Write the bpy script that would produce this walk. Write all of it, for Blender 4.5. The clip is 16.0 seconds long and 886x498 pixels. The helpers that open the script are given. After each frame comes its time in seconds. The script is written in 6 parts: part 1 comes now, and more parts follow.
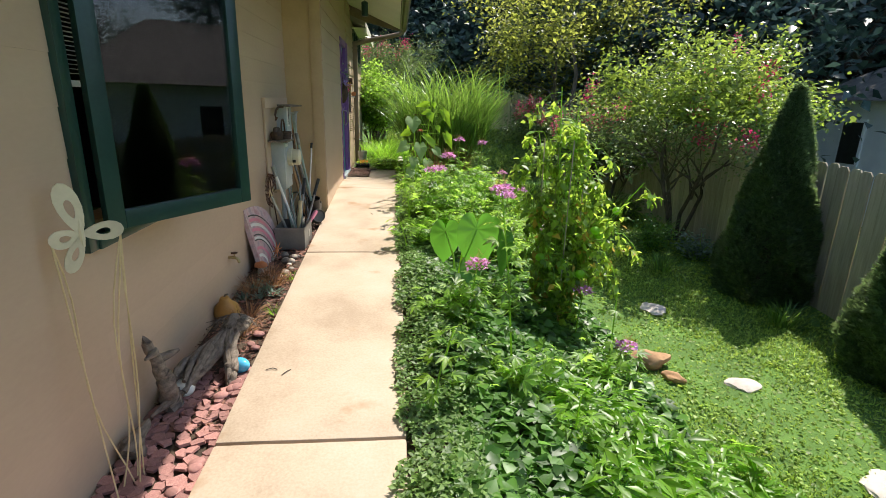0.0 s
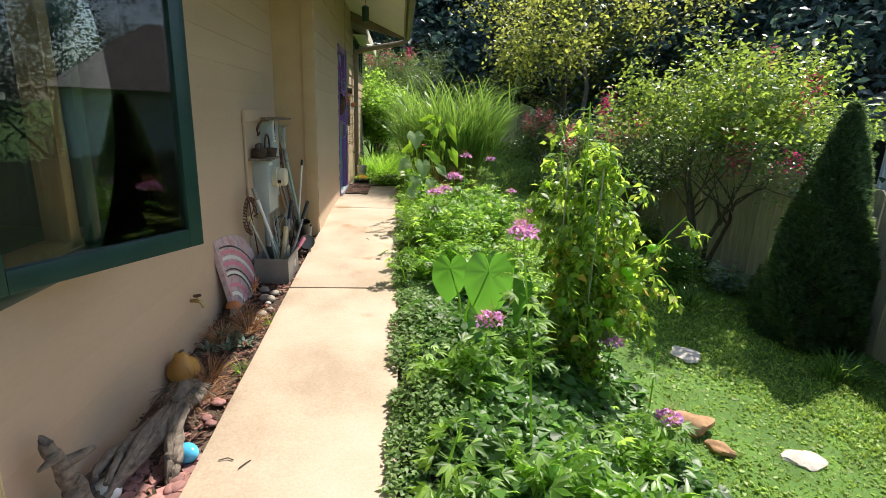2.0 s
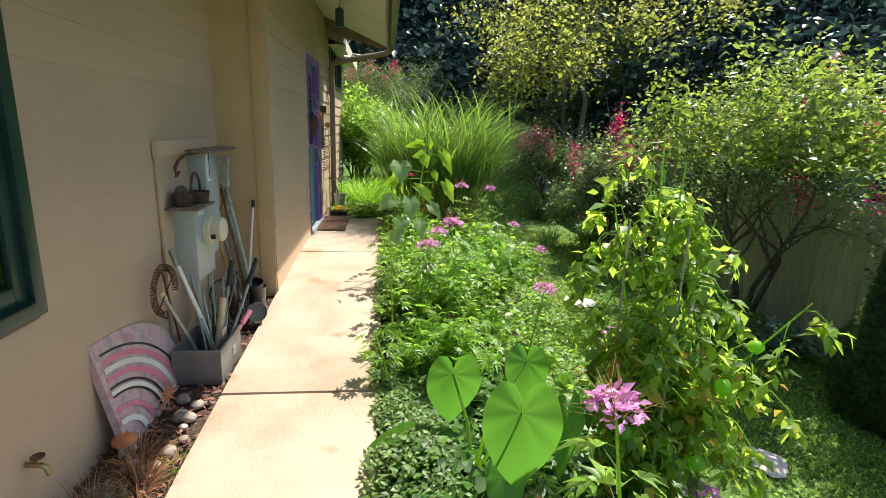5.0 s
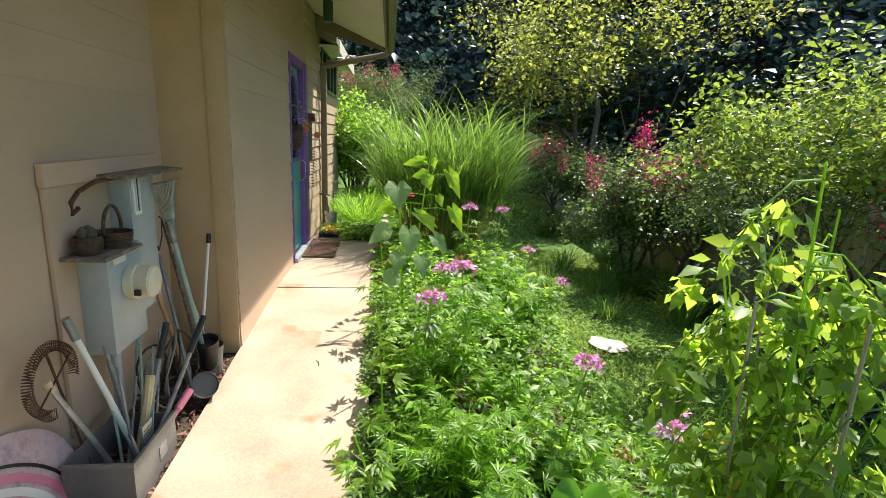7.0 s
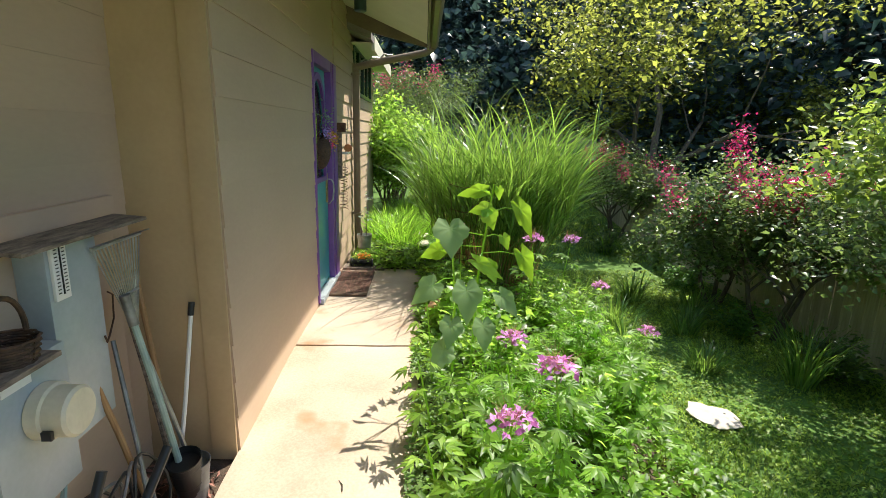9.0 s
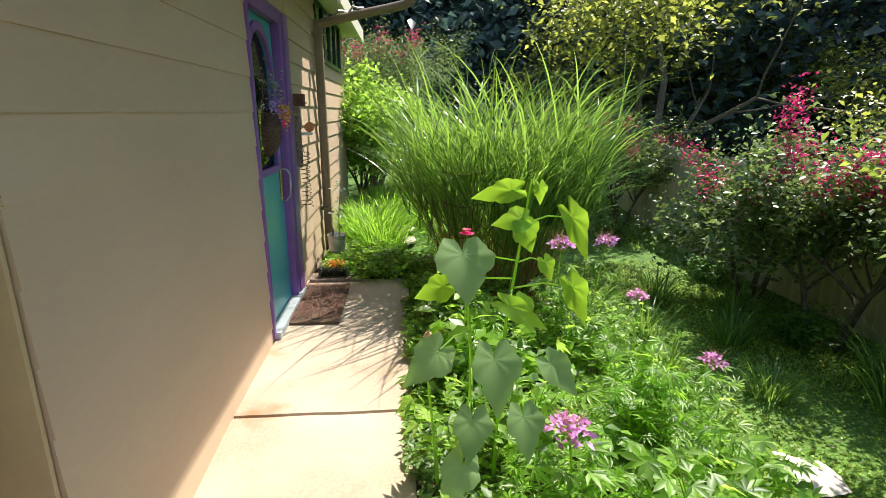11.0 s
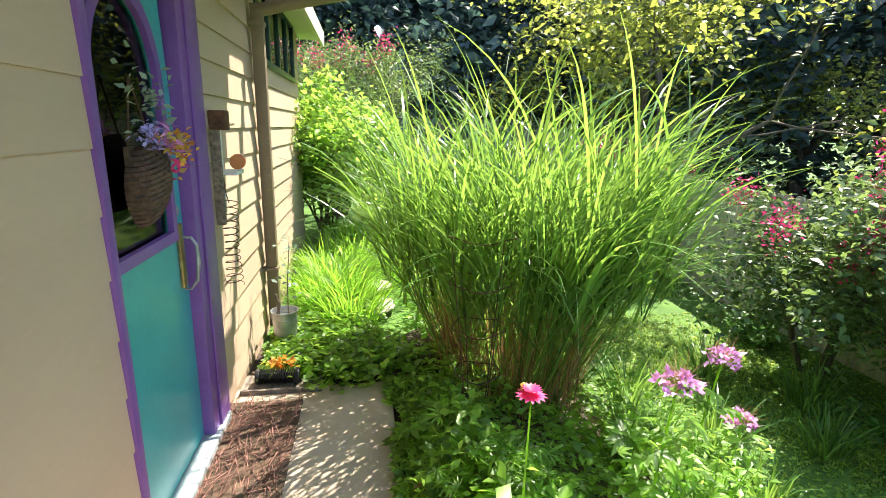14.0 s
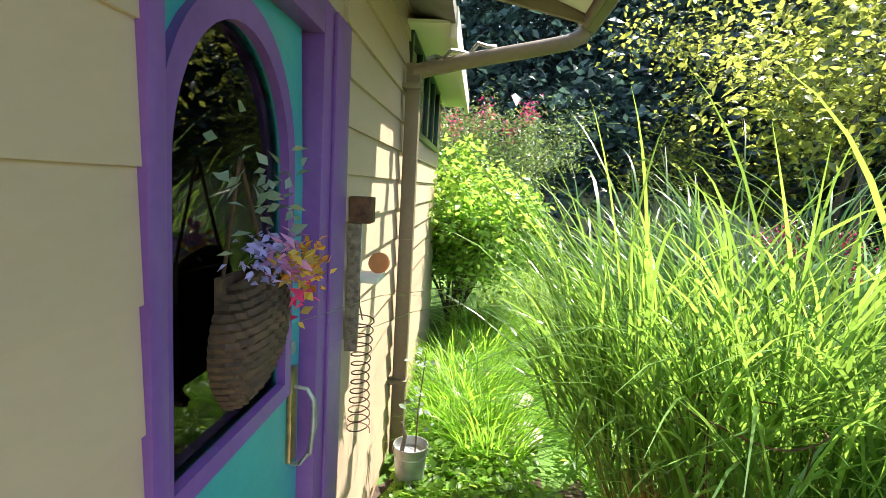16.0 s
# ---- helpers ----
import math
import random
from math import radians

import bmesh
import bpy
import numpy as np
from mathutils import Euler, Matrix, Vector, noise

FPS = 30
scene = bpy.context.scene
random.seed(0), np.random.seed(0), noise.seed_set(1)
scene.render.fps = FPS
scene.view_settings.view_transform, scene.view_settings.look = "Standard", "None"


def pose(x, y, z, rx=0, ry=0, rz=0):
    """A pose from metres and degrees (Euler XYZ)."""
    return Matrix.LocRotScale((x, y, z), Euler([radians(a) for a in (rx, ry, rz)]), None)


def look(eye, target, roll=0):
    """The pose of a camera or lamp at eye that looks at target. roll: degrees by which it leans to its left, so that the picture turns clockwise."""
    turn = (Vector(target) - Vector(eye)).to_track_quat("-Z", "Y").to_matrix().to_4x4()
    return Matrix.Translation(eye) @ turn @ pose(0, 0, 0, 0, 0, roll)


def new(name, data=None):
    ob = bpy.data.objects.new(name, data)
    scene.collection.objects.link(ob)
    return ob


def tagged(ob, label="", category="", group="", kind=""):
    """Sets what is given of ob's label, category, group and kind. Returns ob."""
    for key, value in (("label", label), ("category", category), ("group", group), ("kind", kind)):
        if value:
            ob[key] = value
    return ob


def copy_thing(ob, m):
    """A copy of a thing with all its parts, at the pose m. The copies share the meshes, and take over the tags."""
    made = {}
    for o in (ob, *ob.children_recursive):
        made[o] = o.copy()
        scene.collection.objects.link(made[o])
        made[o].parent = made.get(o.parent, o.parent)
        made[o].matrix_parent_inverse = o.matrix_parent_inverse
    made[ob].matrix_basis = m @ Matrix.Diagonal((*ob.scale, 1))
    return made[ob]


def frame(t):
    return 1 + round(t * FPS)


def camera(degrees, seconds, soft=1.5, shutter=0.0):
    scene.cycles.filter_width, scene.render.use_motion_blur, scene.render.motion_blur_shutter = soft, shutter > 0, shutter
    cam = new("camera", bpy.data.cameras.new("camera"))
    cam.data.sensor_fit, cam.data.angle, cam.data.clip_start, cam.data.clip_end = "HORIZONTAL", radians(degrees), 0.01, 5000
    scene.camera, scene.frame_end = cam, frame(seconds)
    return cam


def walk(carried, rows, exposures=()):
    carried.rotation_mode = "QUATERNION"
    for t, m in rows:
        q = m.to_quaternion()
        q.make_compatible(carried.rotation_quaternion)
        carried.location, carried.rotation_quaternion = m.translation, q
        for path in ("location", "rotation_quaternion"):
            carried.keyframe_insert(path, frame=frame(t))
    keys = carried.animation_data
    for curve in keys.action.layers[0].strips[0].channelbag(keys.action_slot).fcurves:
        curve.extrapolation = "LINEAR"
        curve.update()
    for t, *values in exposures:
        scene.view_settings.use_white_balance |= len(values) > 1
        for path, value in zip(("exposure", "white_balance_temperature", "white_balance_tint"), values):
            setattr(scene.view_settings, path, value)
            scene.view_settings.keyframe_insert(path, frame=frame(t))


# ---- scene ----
cam = camera(82.1, 16.0, soft=0.7)
PATH = [
    (0, (0.905, -4.392, 1.298), (1.087, -2.479, 0.745), 1.4),
    (0.5, (0.883, -4.273, 1.307), (1.033, -2.352, 0.77), 1.6),
    (1, (0.89, -4.086, 1.319), (1.022, -2.158, 0.804), 2.6),
    (1.5, (0.919, -3.878, 1.335), (1.01, -1.951, 0.808), 2.4),
    (2, (0.953, -3.675, 1.343), (1.124, -1.751, 0.825), 2.1),
    (2.5, (0.975, -3.432, 1.333), (1.241, -1.525, 0.794), 2.6),
    (3, (0.965, -3.254, 1.346), (1.243, -1.342, 0.829), 2.8),
    (3.5, (0.992, -3.012, 1.365), (1.229, -1.093, 0.853), 1.7),
    (4, (1.001, -2.815, 1.404), (1.225, -0.886, 0.924), 1.3),
    (4.2, (0.996, -2.713, 1.413), (1.226, -0.784, 0.936), 1.8),
    (6.3, (1.044, -1.653, 1.462), (1.256, 0.287, 1.028), 1.7),
    (6.5, (1.058, -1.555, 1.462), (1.297, 0.383, 1.031), 1.9),
    (7, (1.062, -1.3, 1.492), (1.277, 0.639, 1.052), 2.2),
    (7.5, (1.085, -1.021, 1.566), (1.226, 0.925, 1.126), 3.1),
    (8, (1.039, -0.766, 1.593), (1.157, 1.175, 1.123), 2.5),
    (8.5, (0.955, -0.449, 1.599), (1.051, 1.493, 1.129), -0.5),
    (9, (0.969, -0.151, 1.61), (1.049, 1.798, 1.165), 1.5),
    (9.2, (0.978, -0.016, 1.623), (1.024, 1.93, 1.163), 1.1),
    (11.3, (0.902, 1.288, 1.54), (1.083, 3.203, 0.992), 0.7),
    (11.5, (0.886, 1.418, 1.536), (1.131, 3.322, 0.973), 2.3),
    (12, (0.827, 1.665, 1.58), (1.126, 3.577, 1.075), 1.7),
    (12.5, (0.823, 1.897, 1.588), (1.119, 3.818, 1.117), 1.6),
    (13, (0.839, 2.157, 1.62), (1.086, 4.088, 1.161), -0.6),
    (13.5, (0.837, 2.45, 1.599), (1.129, 4.369, 1.114), 0.0),
    (14, (0.81, 2.72, 1.628), (1.109, 4.642, 1.161), 1.1),
    (14.5, (0.817, 2.987, 1.673), (0.993, 4.943, 1.291), 0.6),
    (15, (0.75, 3.257, 1.655), (0.895, 5.203, 1.219), 4.2),
    (15.5, (0.595, 3.52, 1.714), (0.643, 5.483, 1.336), 1.5),
    (16, (0.5, 3.688, 1.747), (0.373, 5.669, 1.502), 3.3),
]
walk(cam, [(t, look(eye, target, roll)) for t, eye, target, roll in PATH], [(0, 0.56), (4, 0.69), (9, 0.82), (11.5, 0.9), (13, 1.28), (14, 1.68), (15, 1.76), (16, 1.72)])

# world and sun
SUN = Vector((0.43, 0.47, 1.0)).normalized()
world = bpy.data.worlds.new("world")
scene.world = world
world.use_nodes = True
wn = world.node_tree
sky = wn.nodes.new("ShaderNodeTexSky")
sky.sky_type, sky.sun_disc = "NISHITA", False
sky.sun_elevation = math.asin(SUN.z)
sky.sun_rotation = math.atan2(SUN.x, SUN.y)
wn.nodes["Background"].inputs["Strength"].default_value = 0.15
wn.links.new(sky.outputs[0], wn.nodes["Background"].inputs["Color"])
sun = new("sun", bpy.data.lights.new("sun", "SUN"))
sun.data.energy, sun.data.angle, sun.data.color = 5.0, radians(0.53), (1.0, 0.935, 0.83)
sun.matrix_world = look(SUN * 40, (0, 0, 0))


# materials
def material(name, rough=0.6, metal=0.0):
    m = bpy.data.materials.new(name)
    m.use_nodes = True
    b = m.node_tree.nodes["Principled BSDF"]
    b.inputs["Roughness"].default_value = rough
    b.inputs["Metallic"].default_value = metal
    return m, m.node_tree, b


def surf(name, colors, scale=4.0, fine=60.0, rough=0.6, metal=0.0, bump=0.2, dist=0.004, spread=0.12, stretch=(1, 1, 1), spot=None):
    """Two-scale noise between colours, with piece-to-piece spread, and fine relief."""
    m, t, b = material(name, rough, metal)
    L, N = t.links, t.nodes
    co = N.new("ShaderNodeTexCoord")
    mp = N.new("ShaderNodeMapping")
    mp.inputs["Scale"].default_value = stretch
    L.new(co.outputs["Object"], mp.inputs["Vector"])
    n1 = N.new("ShaderNodeTexNoise")
    n1.inputs["Scale"].default_value, n1.inputs["Detail"].default_value = scale, 6
    n2 = N.new("ShaderNodeTexNoise")
    n2.inputs["Scale"].default_value, n2.inputs["Detail"].default_value = fine, 3
    L.new(mp.outputs[0], n1.inputs["Vector"])
    L.new(mp.outputs[0], n2.inputs["Vector"])
    mx = N.new("ShaderNodeMath")
    mx.operation = "MULTIPLY_ADD"
    L.new(n2.outputs[0], mx.inputs[0])
    mx.inputs[1].default_value = 0.35
    L.new(n1.outputs[0], mx.inputs[2])
    rp = N.new("ShaderNodeValToRGB")
    rp.color_ramp.elements[0].position, rp.color_ramp.elements[1].position = 0.45, 0.9
    k = len(colors)
    while len(rp.color_ramp.elements) < k:
        rp.color_ramp.elements.new(0.6)
    for i, c in enumerate(colors):
        rp.color_ramp.elements[i].position = 0.45 + 0.45 * i / (k - 1)
        rp.color_ramp.elements[i].color = (*c, 1)
    L.new(mx.outputs[0], rp.inputs[0])
    oi = N.new("ShaderNodeObjectInfo")
    vr = N.new("ShaderNodeMapRange")
    vr.inputs["To Min"].default_value, vr.inputs["To Max"].default_value = 1 - spread, 1 + spread
    L.new(oi.outputs["Random"], vr.inputs["Value"])
    hs = N.new("ShaderNodeHueSaturation")
    L.new(vr.outputs[0], hs.inputs["Value"])
    L.new(rp.outputs[0], hs.inputs["Color"])
    col = hs.outputs[0]
    if spot:
        n3 = N.new("ShaderNodeTexNoise")
        n3.inputs["Scale"].default_value, n3.inputs["Detail"].default_value = spot[1], 4
        L.new(mp.outputs[0], n3.inputs["Vector"])
        r3 = N.new("ShaderNodeMapRange")
        r3.inputs["From Min"].default_value, r3.inputs["From Max"].default_value = spot[2], spot[2] + 0.12
        L.new(n3.outputs[0], r3.inputs["Value"])
        m3 = N.new("ShaderNodeMixRGB")
        m3.inputs["Color2"].default_value = (*spot[0], 1)
        L.new(r3.outputs[0], m3.inputs["Fac"])
        L.new(col, m3.inputs["Color1"])
        col = m3.outputs[0]
    L.new(col, b.inputs["Base Color"])
    bp = N.new("ShaderNodeBump")
    bp.inputs["Strength"].default_value, bp.inputs["Distance"].default_value = bump, dist
    L.new(mx.outputs[0], bp.inputs["Height"])
    L.new(bp.outputs[0], b.inputs["Normal"])
    return m


def leafy(name, dark, light, glow, rough=0.45, thin=0.4):
    """A leaf: a glossy upper skin and light coming through, each leaf a little different."""
    m, t, b = material(name, rough)
    glow = (min(glow[0] * 1.28, 0.9), min(glow[1] * 1.15, 0.9), glow[2] * 1.1 + 0.06)
    dark, light = (dark[0] * 0.95, dark[1] * 0.8, dark[2]), (light[0] * 1.45, light[1] * 1.22, light[2] * 1.7)
    L, N = t.links, t.nodes
    b.inputs["Specular IOR Level"].default_value = 0.5
    ge = N.new("ShaderNodeNewGeometry")
    rp = N.new("ShaderNodeValToRGB")
    rp.color_ramp.elements[0].color, rp.color_ramp.elements[1].color = (*dark, 1), (*light, 1)
    L.new(ge.outputs["Random Per Island"], rp.inputs[0])
    L.new(rp.outputs[0], b.inputs["Base Color"])
    tr = N.new("ShaderNodeBsdfTranslucent")
    hs = N.new("ShaderNodeHueSaturation")
    hs.inputs["Color"].default_value = (*glow, 1)
    vr = N.new("ShaderNodeMapRange")
    vr.inputs["To Min"].default_value, vr.inputs["To Max"].default_value = 0.4, 1.25
    L.new(ge.outputs["Random Per Island"], vr.inputs["Value"])
    L.new(vr.outputs[0], hs.inputs["Value"])
    L.new(hs.outputs[0], tr.inputs["Color"])
    mix = N.new("ShaderNodeMixShader")
    mix.inputs[0].default_value = thin
    L.new(b.outputs[0], mix.inputs[1])
    L.new(tr.outputs[0], mix.inputs[2])
    L.new(mix.outputs[0], N["Material Output"].inputs["Surface"])
    return m


def glassy(name, tint=(0.9, 0.95, 0.93)):
    m, t, b = material(name, 0.02)
    L, N = t.links, t.nodes
    gl = N.new("ShaderNodeBsdfGlossy")
    gl.inputs["Roughness"].default_value = 0.01
    tp = N.new("ShaderNodeBsdfTransparent")
    tp.inputs["Color"].default_value = (*tint, 1)
    fr = N.new("ShaderNodeFresnel")
    fr.inputs["IOR"].default_value = 1.75
    mix = N.new("ShaderNodeMixShader")
    L.new(fr.outputs[0], mix.inputs[0])
    L.new(tp.outputs[0], mix.inputs[1])
    L.new(gl.outputs[0], mix.inputs[2])
    L.new(mix.outputs[0], N["Material Output"].inputs["Surface"])
    return m


M_SIDING = surf("siding_paint", [(0.475, 0.345, 0.24), (0.54, 0.40, 0.28)], 2.0, 50, 0.65, bump=0.15, spread=0.03, stretch=(1, 0.4, 1))
M_TAN = surf("tan_trim_paint", [(0.44, 0.32, 0.18), (0.52, 0.38, 0.22)], 3, 40, 0.6, bump=0.15, spread=0.03)
M_CREAM = surf("cream_soffit_paint", [(0.66, 0.64, 0.50), (0.74, 0.72, 0.58)], 2, 30, 0.6, spread=0.02)
M_GREEN = surf("dark_green_frame_paint", [(0.008, 0.034, 0.030), (0.016, 0.055, 0.048)], 5, 60, 0.35, spread=0.05)
M_CONC = surf("concrete", [(0.36, 0.27, 0.19), (0.48, 0.38, 0.28), (0.54, 0.45, 0.36)], 1.6, 70, 0.85, bump=0.35, spread=0.03, spot=((0.36, 0.215, 0.11), 2.2, 0.60))
M_STONE = surf("grey_stone", [(0.20, 0.17, 0.14), (0.42, 0.36, 0.29)], 9, 60, 0.85, bump=0.5, spread=0.25)
M_PALE = surf("pale_stone", [(0.45, 0.40, 0.34), (0.66, 0.58, 0.50)], 7, 50, 0.85, bump=0.5, spread=0.08)
M_RUST = surf("rust_rock", [(0.22, 0.12, 0.06), (0.45, 0.27, 0.14)], 8, 50, 0.9, bump=0.6, spread=0.2)
M_CHIP = surf("brick_chip", [(0.26, 0.12, 0.105), (0.44, 0.23, 0.20)], 14, 80, 0.85, bump=0.4, spread=0.3)
M_SOIL = surf("soil", [(0.035, 0.024, 0.016), (0.11, 0.075, 0.05)], 8, 90, 0.95, bump=0.8, dist=0.02)
M_LAWN = surf("lawn_ground", [(0.05, 0.11, 0.015), (0.11, 0.22, 0.03)], 3, 70, 0.9, bump=0.8, dist=0.02)
M_FENCE = surf("weathered_fence_wood", [(0.36, 0.31, 0.22), (0.54, 0.48, 0.36)], 6, 60, 0.85, bump=0.4, spread=0.16, stretch=(6, 6, 0.5))
M_DRIFT = surf("driftwood", [(0.07, 0.055, 0.044), (0.28, 0.225, 0.175)], 10, 60, 0.85, bump=0.7, dist=0.01, stretch=(4, 1, 4))
M_WOOD = surf("orange_wood", [(0.32, 0.17, 0.07), (0.46, 0.27, 0.12)], 6, 50, 0.5, stretch=(8, 8, 0.6))
M_BARK = surf("bark", [(0.045, 0.034, 0.026), (0.16, 0.125, 0.095)], 12, 60, 0.9, bump=0.7, dist=0.01, stretch=(3, 3, 0.7))
M_TEAL = surf("teal_door_paint", [(0.035, 0.30, 0.33), (0.055, 0.40, 0.42)], 2.5, 40, 0.32, bump=0.06, spread=0.03)
M_PURPLE = surf("purple_trim_paint", [(0.15, 0.055, 0.27), (0.22, 0.09, 0.36)], 3, 40, 0.4, spread=0.04)
M_DOWN = surf("downspout_brown", [(0.16, 0.12, 0.08), (0.23, 0.18, 0.12)], 4, 40, 0.45, spread=0.04)
M_GALV = surf("galvanised_steel", [(0.32, 0.33, 0.33), (0.56, 0.57, 0.57)], 14, 60, 0.42, metal=0.75, spread=0.08)
M_STEEL = surf("tool_steel", [(0.20, 0.19, 0.18), (0.40, 0.39, 0.37)], 12, 60, 0.45, metal=0.6, spread=0.15)
M_RUSTY = surf("rusty_iron", [(0.06, 0.03, 0.02), (0.17, 0.085, 0.05)], 20, 80, 0.8, metal=0.3, spread=0.2)
M_PANEL = surf("grey_panel_enamel", [(0.36, 0.41, 0.42), (0.46, 0.51, 0.52)], 4, 50, 0.4, metal=0.2, spread=0.03)
M_WHITE = surf("white_plastic", [(0.70, 0.69, 0.64), (0.80, 0.79, 0.75)], 6, 60, 0.45)
M_CREAMM = surf("cream_metal", [(0.55, 0.50, 0.36), (0.68, 0.62, 0.46)], 8, 60, 0.5)
M_BLACK = surf("black_plastic", [(0.012, 0.012, 0.012), (0.03, 0.03, 0.028)], 8, 60, 0.45)
M_GREYP = surf("grey_plastic", [(0.14, 0.13, 0.12), (0.22, 0.21, 0.19)], 6, 50, 0.55)
M_BLUE = surf("sky_blue_glaze", [(0.06, 0.36, 0.58), (0.11, 0.48, 0.70)], 5, 40, 0.15, bump=0.02)
M_MINT = surf("mint_paint", [(0.22, 0.31, 0.27), (0.34, 0.43, 0.38)], 9, 50, 0.5)
M_PINK = surf("pink_plastic", [(0.55, 0.16, 0.24), (0.65, 0.22, 0.30)], 8, 50, 0.45)
M_GOURD = surf("orange_gourd", [(0.42, 0.20, 0.04), (0.58, 0.31, 0.07)], 6, 40, 0.45)
M_WICKER = surf("brown_wicker", [(0.03, 0.016, 0.009), (0.11, 0.06, 0.03)], 30, 90, 0.7, bump=0.5, spread=0.3)
M_STRAW = surf("pale_straw", [(0.52, 0.40, 0.21), (0.70, 0.56, 0.33)], 12, 60, 0.7)
M_MAT = surf("coir_mat", [(0.045, 0.028, 0.018), (0.16, 0.10, 0.06)], 12, 160, 0.95, bump=0.9, dist=0.01)
M_ROOF = surf("grey_shingle", [(0.16, 0.15, 0.14), (0.28, 0.26, 0.24)], 5, 60, 0.9, bump=0.5)
M_HOUSEW = surf("white_house_paint", [(0.62, 0.66, 0.72), (0.74, 0.77, 0.82)], 2, 30, 0.6)
# dark colour stands in for the lack of light indoors
M_DARK = surf("unlit_room_gloom", [(0.05, 0.042, 0.035), (0.09, 0.075, 0.06)], 2, 30, 0.8)
M_PAINTED = surf("painted_slab", [(0.42, 0.22, 0.24), (0.55, 0.40, 0.40), (0.30, 0.24, 0.28)], 9, 60, 0.7, bump=0.2)
M_CORAL = surf("coral_stick", [(0.50, 0.16, 0.05), (0.62, 0.24, 0.09)], 9, 50, 0.6)
M_GLASS = glassy("window_glass")
M_BRASS = surf("worn_brass", [(0.30, 0.22, 0.10), (0.48, 0.38, 0.20)], 20, 60, 0.35, metal=0.9)

L_IVY = leafy("ivy_leaf", (0.03, 0.10, 0.014), (0.09, 0.23, 0.03), (0.20, 0.46, 0.04), 0.42, 0.4)
L_SMALL = leafy("small_leaf", (0.06, 0.15, 0.025), (0.16, 0.29, 0.06), (0.26, 0.50, 0.06), 0.5, 0.35)
L_HERB = leafy("herb_leaf", (0.05, 0.15, 0.018), (0.19, 0.38, 0.04), (0.46, 0.78, 0.06), 0.42, 0.52)
L_BRIGHT = leafy("bright_leaf", (0.08, 0.20, 0.02), (0.17, 0.36, 0.03), (0.38, 0.74, 0.02), 0.36, 0.55)
# upper mallow leaves: light from behind painted in as lime
L_LIME = leafy("backlit_mallow_leaf", (0.10, 0.26, 0.02), (0.15, 0.36, 0.02), (0.42, 0.80, 0.0), 0.36, 0.6)
L_EAR = leafy("elephant_ear_leaf", (0.05, 0.17, 0.015), (0.09, 0.25, 0.02), (0.17, 0.50, 0.0), 0.3, 0.5)
# mallow leaves that face the sky: its light painted in as grey-green
L_BROAD = leafy("skylit_mallow_leaf", (0.13, 0.26, 0.07), (0.20, 0.36, 0.10), (0.30, 0.55, 0.08), 0.5, 0.4)
L_PALEG = leafy("pale_green_leaf", (0.14, 0.24, 0.14), (0.24, 0.36, 0.22), (0.25, 0.42, 0.16), 0.5, 0.3)
L_GRASS = leafy("tall_grass_blade", (0.04, 0.13, 0.03), (0.12, 0.27, 0.045), (0.32, 0.57, 0.03), 0.3, 0.4)
L_TOM = leafy("tomato_leaf", (0.06, 0.16, 0.03), (0.17, 0.32, 0.06), (0.48, 0.72, 0.04), 0.42, 0.62)
L_DRY = leafy("dry_stalk", (0.20, 0.13, 0.05), (0.42, 0.27, 0.10), (0.55, 0.34, 0.10), 0.7, 0.3)
L_LAWN = leafy("lawn_blade", (0.10, 0.20, 0.02), (0.23, 0.39, 0.045), (0.50, 0.72, 0.06), 0.5, 0.4)
L_CYP = leafy("conifer_spray", (0.016, 0.045, 0.014), (0.05, 0.11, 0.035), (0.26, 0.42, 0.10), 0.42, 0.4)
# lit copy of the shrub leaf, sun put into its colour
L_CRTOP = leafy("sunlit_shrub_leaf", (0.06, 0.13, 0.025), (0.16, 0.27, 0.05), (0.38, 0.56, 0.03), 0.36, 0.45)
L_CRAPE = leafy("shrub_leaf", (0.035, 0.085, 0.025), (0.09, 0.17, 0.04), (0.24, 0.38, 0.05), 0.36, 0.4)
L_TREE = leafy("sunlit_tree_leaf", (0.07, 0.11, 0.02), (0.18, 0.22, 0.035), (0.44, 0.54, 0.05), 0.4, 0.5)
# backlit shade and bluish distance haze are mixed into this leaf colour
L_WOODS = leafy("shaded_hazy_woods_leaf", (0.025, 0.055, 0.045), (0.06, 0.12, 0.08), (0.08, 0.16, 0.08), 0.28, 0.3)
L_YEL = leafy("yellow_leaf", (0.42, 0.30, 0.03), (0.55, 0.45, 0.06), (0.6, 0.5, 0.05), 0.5, 0.4)
L_PINK = leafy("pink_petal", (0.58, 0.20, 0.44), (0.80, 0.52, 0.70), (0.75, 0.35, 0.58), 0.5, 0.4)
L_RED = leafy("crimson_petal", (0.60, 0.02, 0.10), (0.80, 0.06, 0.20), (0.85, 0.06, 0.20), 0.5, 0.4)
L_ORANGE = leafy("orange_petal", (0.70, 0.28, 0.02), (0.80, 0.48, 0.04), (0.8, 0.4, 0.03), 0.5, 0.35)
L_LILAC = leafy("lilac_petal", (0.22, 0.24, 0.45), (0.40, 0.42, 0.62), (0.4, 0.4, 0.6), 0.5, 0.3)
L_DEAD = leafy("leaf_litter", (0.10, 0.05, 0.025), (0.26, 0.15, 0.08), (0.2, 0.1, 0.04), 0.8, 0.1)

R = np.random.default_rng(7)
PR = random.Random(3)


# helpers
def smooth(a, b, v):
    v = np.clip((v - a) / (b - a), 0, 1)
    return v * v * (3 - 2 * v)


def pz(y):
    return -0.063 * np.clip(3.52 - y, 0, 15.5)


